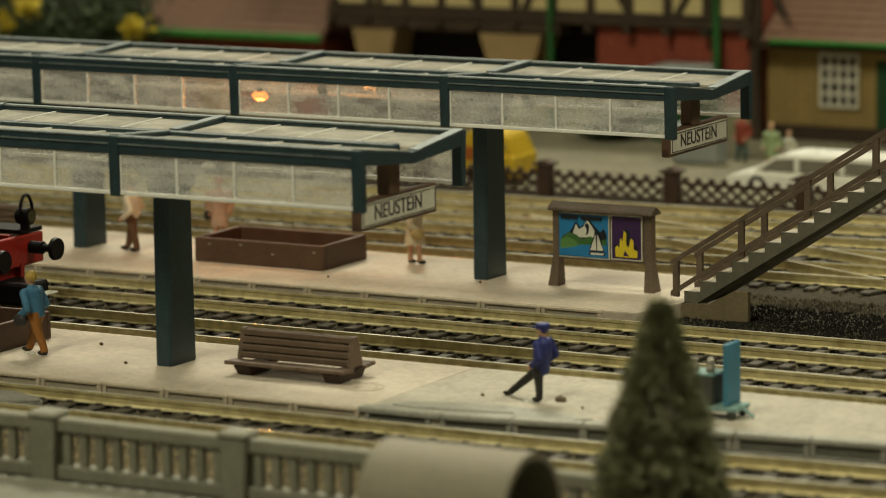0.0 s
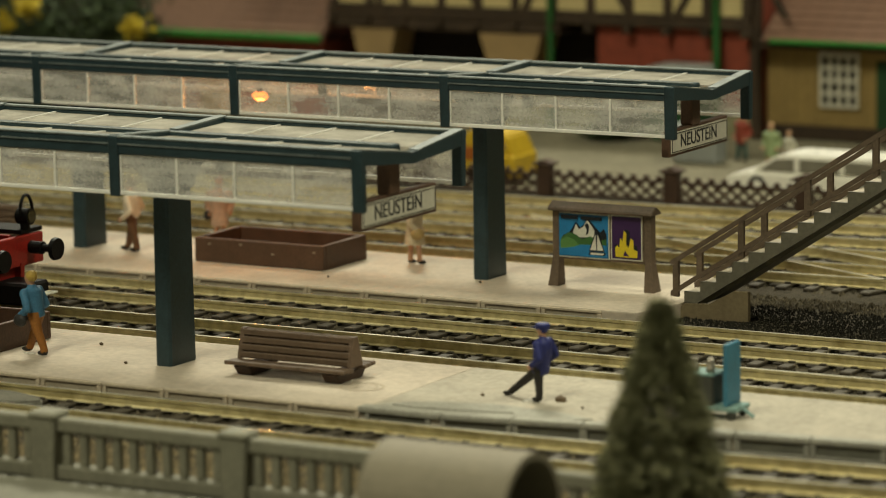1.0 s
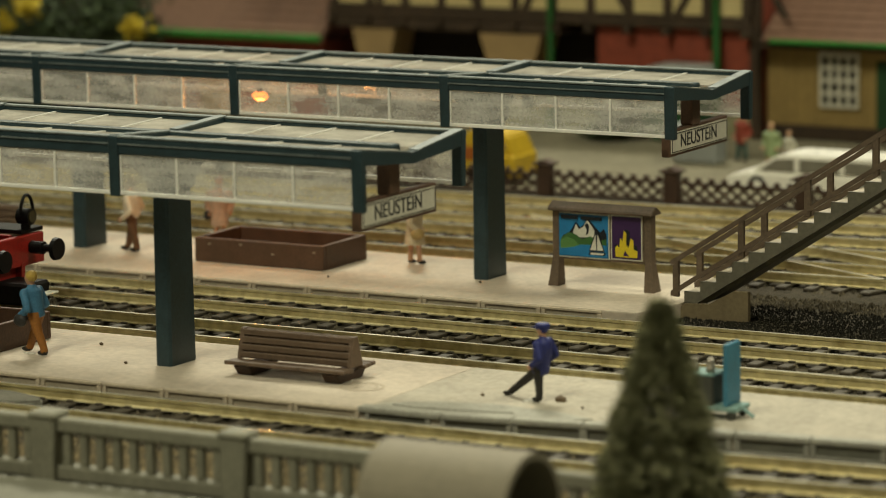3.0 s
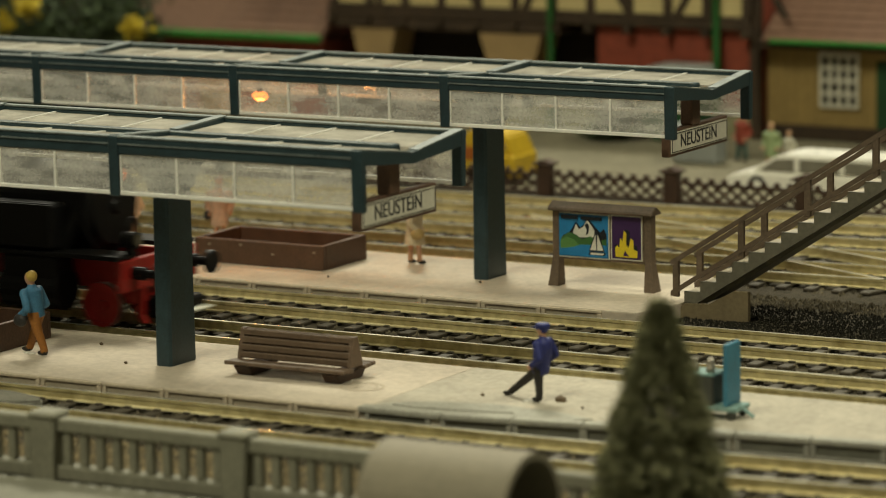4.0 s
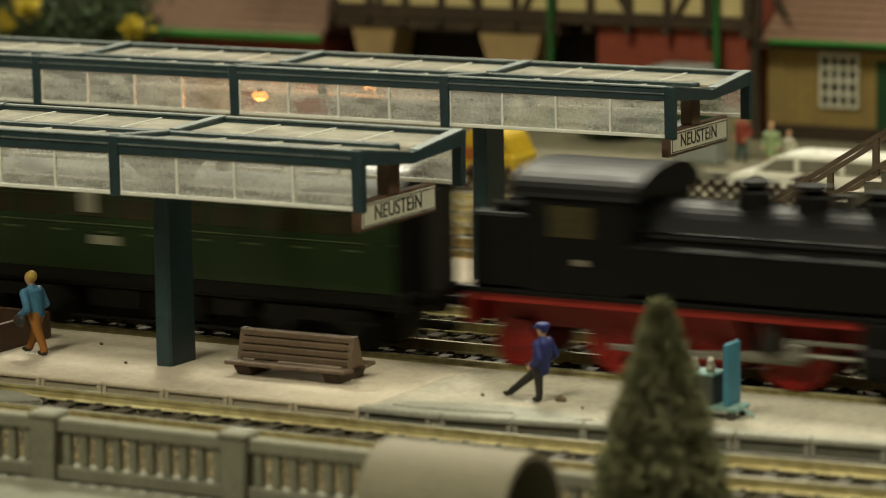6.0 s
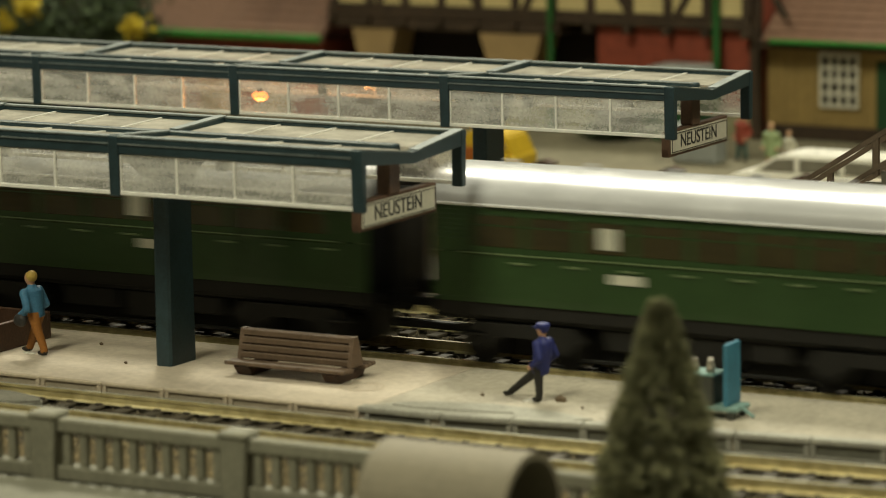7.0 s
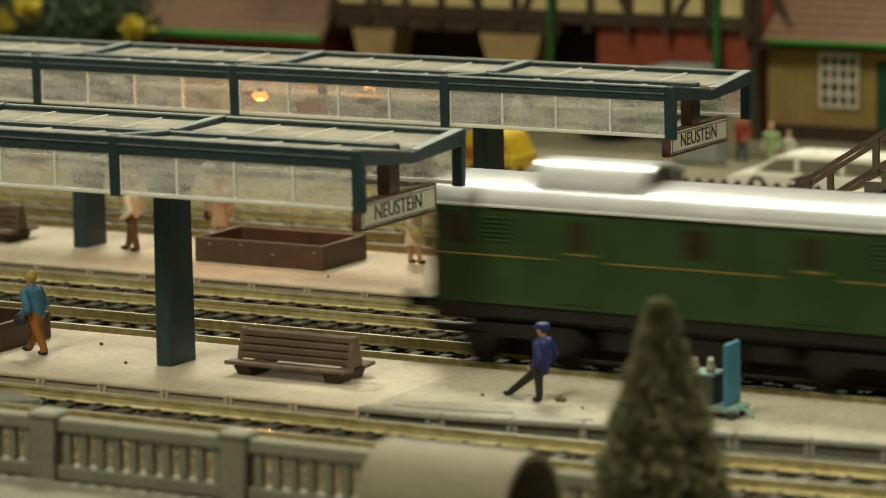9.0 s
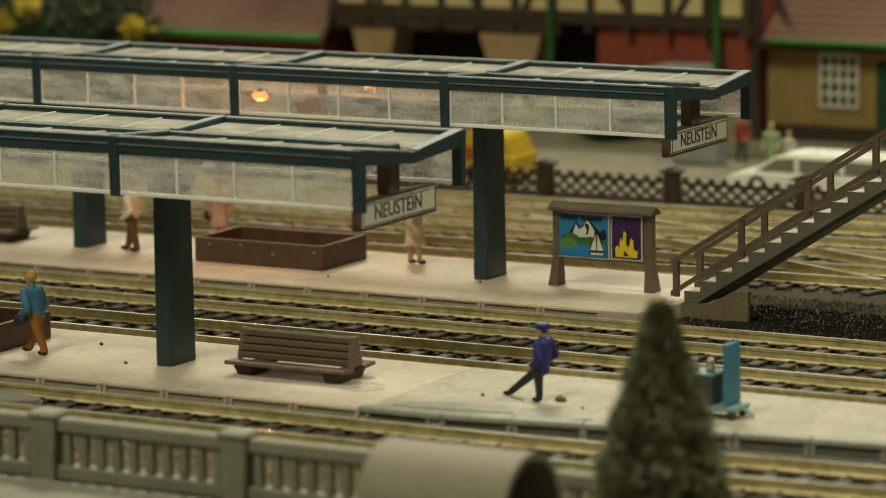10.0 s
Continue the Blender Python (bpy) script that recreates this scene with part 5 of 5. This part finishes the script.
def coach(label, brake, mid=-75.0):
    t = thing("passenger_coach", label, "coach", group="green coaches")
    LN = 119.0
    half = [(15.6, 16.6), (15.7, 18), (15.7, 36.4), (15.2, 37.4)]
    bm = prism(BM(), half + [(-a, b) for a, b in reversed(half)], "x", -LN, 0)
    part("body", bm, COACHGREEN, t, "bottle-green coach side")
    rise = 5.0 if brake else 6.9
    arc = [(16.3 * math.sin(math.radians(a)), 37.2 + rise * (math.cos(math.radians(a)) ** 0.8 if abs(a) < 89 else 0)) for a in range(-89, 90, 8)] + [(16.3, 37.2)]
    arc = [(-16.3, 37.2)] + arc[1:]
    bm = rounded(prism(BM(), arc, "x", -LN - 0.8, 0.8))
    part("roof", bm, SILVER, t, "silver-painted curved roof", smooth=False)
    for s in (-1, 1):
        part("gutter", box(BM(), -LN - 0.8, 0.8, s * 16.2 - 0.4, s * 16.2 + 0.4, 36.9, 37.5, 0.15), GUTTERGLINT, t)
        part("waist_line", box(BM(), -LN + 0.5, -0.5, s * 15.75 - 0.2, s * 15.75 + 0.2, 26.65, 26.95), GOLD if brake else COACHDARK, t, "thin moulded waist line")
        if not brake:
            # pale strip standing for the highlight along the waist moulding
            part("waist_highlight", box(BM(), -LN + 0.5, -0.5, s * 15.8 - 0.2, s * 15.8 + 0.2, 27.0, 27.22), PALETRIM, t, "pale green strip painted as the waist moulding's highlight")
        part("sole_bar", box(BM(), -LN, 0, s * 14.2 - 0.8, s * 14.2 + 0.8, 13.6, 16.6, 0.2), SLATE, t)
        doors = (-84.5, -33.0) if brake else [-LN + 9 + (LN - 18) * (i + 0.5) / 8 for i in range(8)]
        for x in doors:
            if brake:
                part("sliding_door", box(BM(), x - 6.5, x + 6.5, s * 15.8 - 0.2, s * 15.8 + 0.2, 17.6, 36, 0.1), COACHGREEN, t)
                part("door_window", box(BM(), x - 2.0, x + 2.0, s * 15.95 - 0.15, s * 15.95 + 0.15, 29, 35.0, 0.1), REDPANE, t)
                part("door_handle", box(BM(), x - 2.4, x + 3.4, s * 16.0 - 0.2, s * 16.0 + 0.2, 28.0, 28.4), GOLD, t, "brass handle")
            else:
                w = part("window", box(BM(), x - 5.4, x + 5.4, s * 15.8 - 0.15, s * 15.8 + 0.15, 28.6, 35.0, 0.1), WINDOWLIT, t)
                part("window_frame", box(BM(), x - 5.7, x + 5.7, s * 15.85 - 0.15, s * 15.85 + 0.15, 35.0, 35.4, 0.1), COACHDARK, w)
                part("window_bar", box(BM(), x - 5.4, x + 5.4, s * 15.95 - 0.1, s * 15.95 + 0.1, 32.9, 33.2), COACHGREEN, w)
                part("door_handle", box(BM(), x + 3.4, x + 7.2, s * 16.0 - 0.2, s * 16.0 + 0.2, 25.2, 25.6), PALETRIM, t, "pale handle")
        for x in ((-LN + 15, -16.0) if brake else (-LN + 4.5,)):
            for k in range(6):
                part("louvre_slat", box(BM(), x - 3.6, x + 3.6, s * 15.95 - 0.25, s * 15.95 + 0.15, 29.8 + 0.95 * k, 30.25 + 0.95 * k, 0.1), COACHGREEN, t)
        if brake:
            for x in (-LN + 5.5, -58.0):
                part("window", box(BM(), x - 2.6, x + 2.6, s * 15.8 - 0.15, s * 15.8 + 0.15, 29, 35.0, 0.1), REDPANE, t)
            for x in (-LN + 1.2, -LN + 24, -LN + 72, -1.2):
                part("panel_strip", box(BM(), x - 0.3, x + 0.3, s * 15.75 - 0.2, s * 15.75 + 0.2, 17, 36.4), COACHDARK, t)
        if not brake:
            part("number_board", box(BM(), mid - 2.5, mid + 5, s * 15.95 - 0.15, s * 15.95 + 0.15, 22.6, 24.6), WHITEPLATE, t, "white destination board")
            for x in (mid - 2.8, -LN * 0.2):
                part("class_plate", box(BM(), x - 2, x + 2, s * 15.95 - 0.15, s * 15.95 + 0.15, 29.6, 34), WHITEPLATE if x < -50 else WINDOWLIT, t)
            for x in (-4, -LN + 4):
                part("end_door", box(BM(), x - 2.6, x + 2.6, s * 15.8 - 0.2, s * 15.8 + 0.2, 17.6, 36, 0.1), COACHGREEN, t)
    for x in (0.0, -LN):
        s = 1 if x == 0 else -1
        bm = prism(BM(), [(-15.2, 14.5), (15.2, 14.5), (15.2, 37)] + [(15.2 * math.cos(math.radians(a)), 37 + (rise - 0.7) * math.sin(math.radians(a))) for a in range(10, 180, 10)] + [(-15.2, 37)], "x", x + s * 0.05, x + s * 0.9)
        part("end_wall", bm, BLACK if s == 1 or not brake else COACHGREEN, t)
        if s == 1 or not brake:
            bm = prism(BM(), [(-6, 12), (6, 12), (6, 35)] + [(6 * math.cos(math.radians(a)), 35 + 3 * math.sin(math.radians(a))) for a in range(20, 180, 20)] + [(-6, 35)], "x", x + s * 0.9, x + s * 3.4)
            part("gangway_bellows", bm, SLATE, t)
        part("buffer_beam", box(BM(), min(x, x + s * 1.2), max(x, x + s * 1.2), -14.5, 14.5, 12.4, 16.4, 0.2), SLATE, t)
        buffers(t, x + s * 0.8, 15.0, s, 10)
        part("coupler", box(BM(), min(x, x + s * 8.0), max(x, x + s * 8.0), -1.5, 1.5, 7.6, 9.2, 0.3), SLATE, t)
        part("step_board", box(BM(), x - s * 8 - 3, x - s * 8 + 3, -16.2, 16.2, 9.6, 10.2, 0.1), SLATE, t)
    part("floor_pan", box(BM(), -LN + 1, -1, -13.4, 13.4, 12.6, 16.6, 0.2), SLATE, t)
    # solid dark block added to stop light passing beneath the coach
    part("underframe_light_block", box(BM(), -LN + 4, -4, -6.5, 6.5, 4.6, 12.6, 0.3), SLATE, t)
    for x in (-20, -LN + 20):
        for s in (-1, 1):
            bm = prism(BM(), [(x - 15, 10), (x - 10, 6.4), (x - 4, 9.6), (x + 4, 9.6), (x + 10, 6.4), (x + 15, 10), (x + 12, 12.4), (x - 12, 12.4)], "y", s * 11.4 - 0.8, s * 11.4 + 0.8)
            part("bogie_frame", bm, SLATE, t)
        for d in (-10, 10):
            wheelset(t, x + d, 5.0, 0, True, (SLATE, STEEL))
    for x0, x1, z0 in ((-80, -66, 8.0), (-64, -50, 6.6), (-48, -38, 8.4)):
        part("battery_box", box(BM(), x0, x1, -13, 13, z0, 12.6, 0.4), SLATE, t)
    for s in (-1, 1):
        part("truss_rod", box(BM(), -84, -35, s * 13.4 - 0.3, s * 13.4 + 0.3, 5.4, 6.2, 0.1), SLATE, t)
    if not brake:
        for i in range(6):
            x = -LN + 12 + (LN - 24) * i / 5
            part("roof_vent", cyl(BM(), (x, 0, 43.8), (x, 0, 45.2), 1.3, 0.8, seg=10), SILVER, t)
    else:
        a0, a1 = -LN + 21.5, -LN + 47
        arc2 = [(-11.5, 39)] + [(11.5 * math.sin(math.radians(a)), 40.0 + 6.4 * math.cos(math.radians(a)) ** 0.8) for a in range(-85, 86, 8)] + [(11.5, 39)]
        part("cupola", rounded(prism(BM(), arc2, "x", a0, a1)), SILVER, t, "raised silver guard's cupola")
        part("cupola_window", prism(BM(), [(0.86 * p, 40 + (q - 40) * 0.88) for p, q in arc2], "x", a1, a1 + 0.3), PANE, t)
    for o in t.children_recursive:  # the coaches are narrow for their length
        if not o.name.startswith(("wheelset", "bogie")):
            for v in o.data.vertices:
                v.co.y *= 0.82
    return t


coaches = [coach("bottle-green model passenger coach with silver roof", False), coach("bottle-green model passenger coach with white destination board", False, -55.5),
           coach("bottle-green model guard's van with silver roof and cupola", True)]

# the way of the leading wheel along the track, in millimetres
RUNS = [(0, -81), (2.9, -81), (3.1, -80.3), (3.4, -72.0), (3.8, -50.3), (4.0, -38.4), (4.2, -25.4), (4.5, -1.6), (5.0, 51.4), (5.5, 107.8), (5.7, 132.0),
        (6.8, 272.5), (7.0, 298.3), (7.5, 363.0), (8.0, 430.3), (8.5, 496.6), (9.0, 568.5), (9.3, 611.0), (9.5, 639.6), (10.0, 711.0)]


def run_at(t):
    """A smooth curve through RUNS."""
    n = len(RUNS)
    i = max(k for k in range(n - 1) if RUNS[k][0] <= t + 1e-6)

    def slope(k):
        if k in (0, n - 1):
            return (RUNS[1][1] - RUNS[0][1]) / (RUNS[1][0] - RUNS[0][0]) if k == 0 else (RUNS[-1][1] - RUNS[-2][1]) / (RUNS[-1][0] - RUNS[-2][0])
        a = (RUNS[k][1] - RUNS[k - 1][1]) / (RUNS[k][0] - RUNS[k - 1][0])
        b = (RUNS[k + 1][1] - RUNS[k][1]) / (RUNS[k + 1][0] - RUNS[k][0])
        return 0.0 if a * b <= 0 else 2 * a * b / (a + b)
    (t0, y0), (t1, y1) = RUNS[i], RUNS[i + 1]
    h = t1 - t0
    u = (t - t0) / h
    return (2 * u ** 3 - 3 * u ** 2 + 1) * y0 + (u ** 3 - 2 * u ** 2 + u) * h * slope(i) + (3 * u ** 2 - 2 * u ** 3) * y1 + (u ** 3 - u ** 2) * h * slope(i + 1)


TY = 38.2


def motions():
    times = [k / 10 for k in range(101)]
    walk(loco, [(t, at(run_at(t), TY)) for t in times])
    for c, off in zip(coaches, (-130.4, -265.7, -400.7)):
        walk(c, [(t, at(run_at(t) + off, TY)) for t in times])
    ticks = [0.0, 1.5] + [2.9 + k / 30 for k in range(int(7.1 * 30) + 1)]
    for w, r, x in WHEELS:
        walk(w, [(t, at(x, 0, RT + r, 0, 0, math.degrees((run_at(min(t, 10.0)) + 81) / r))) for t in ticks])


motions()
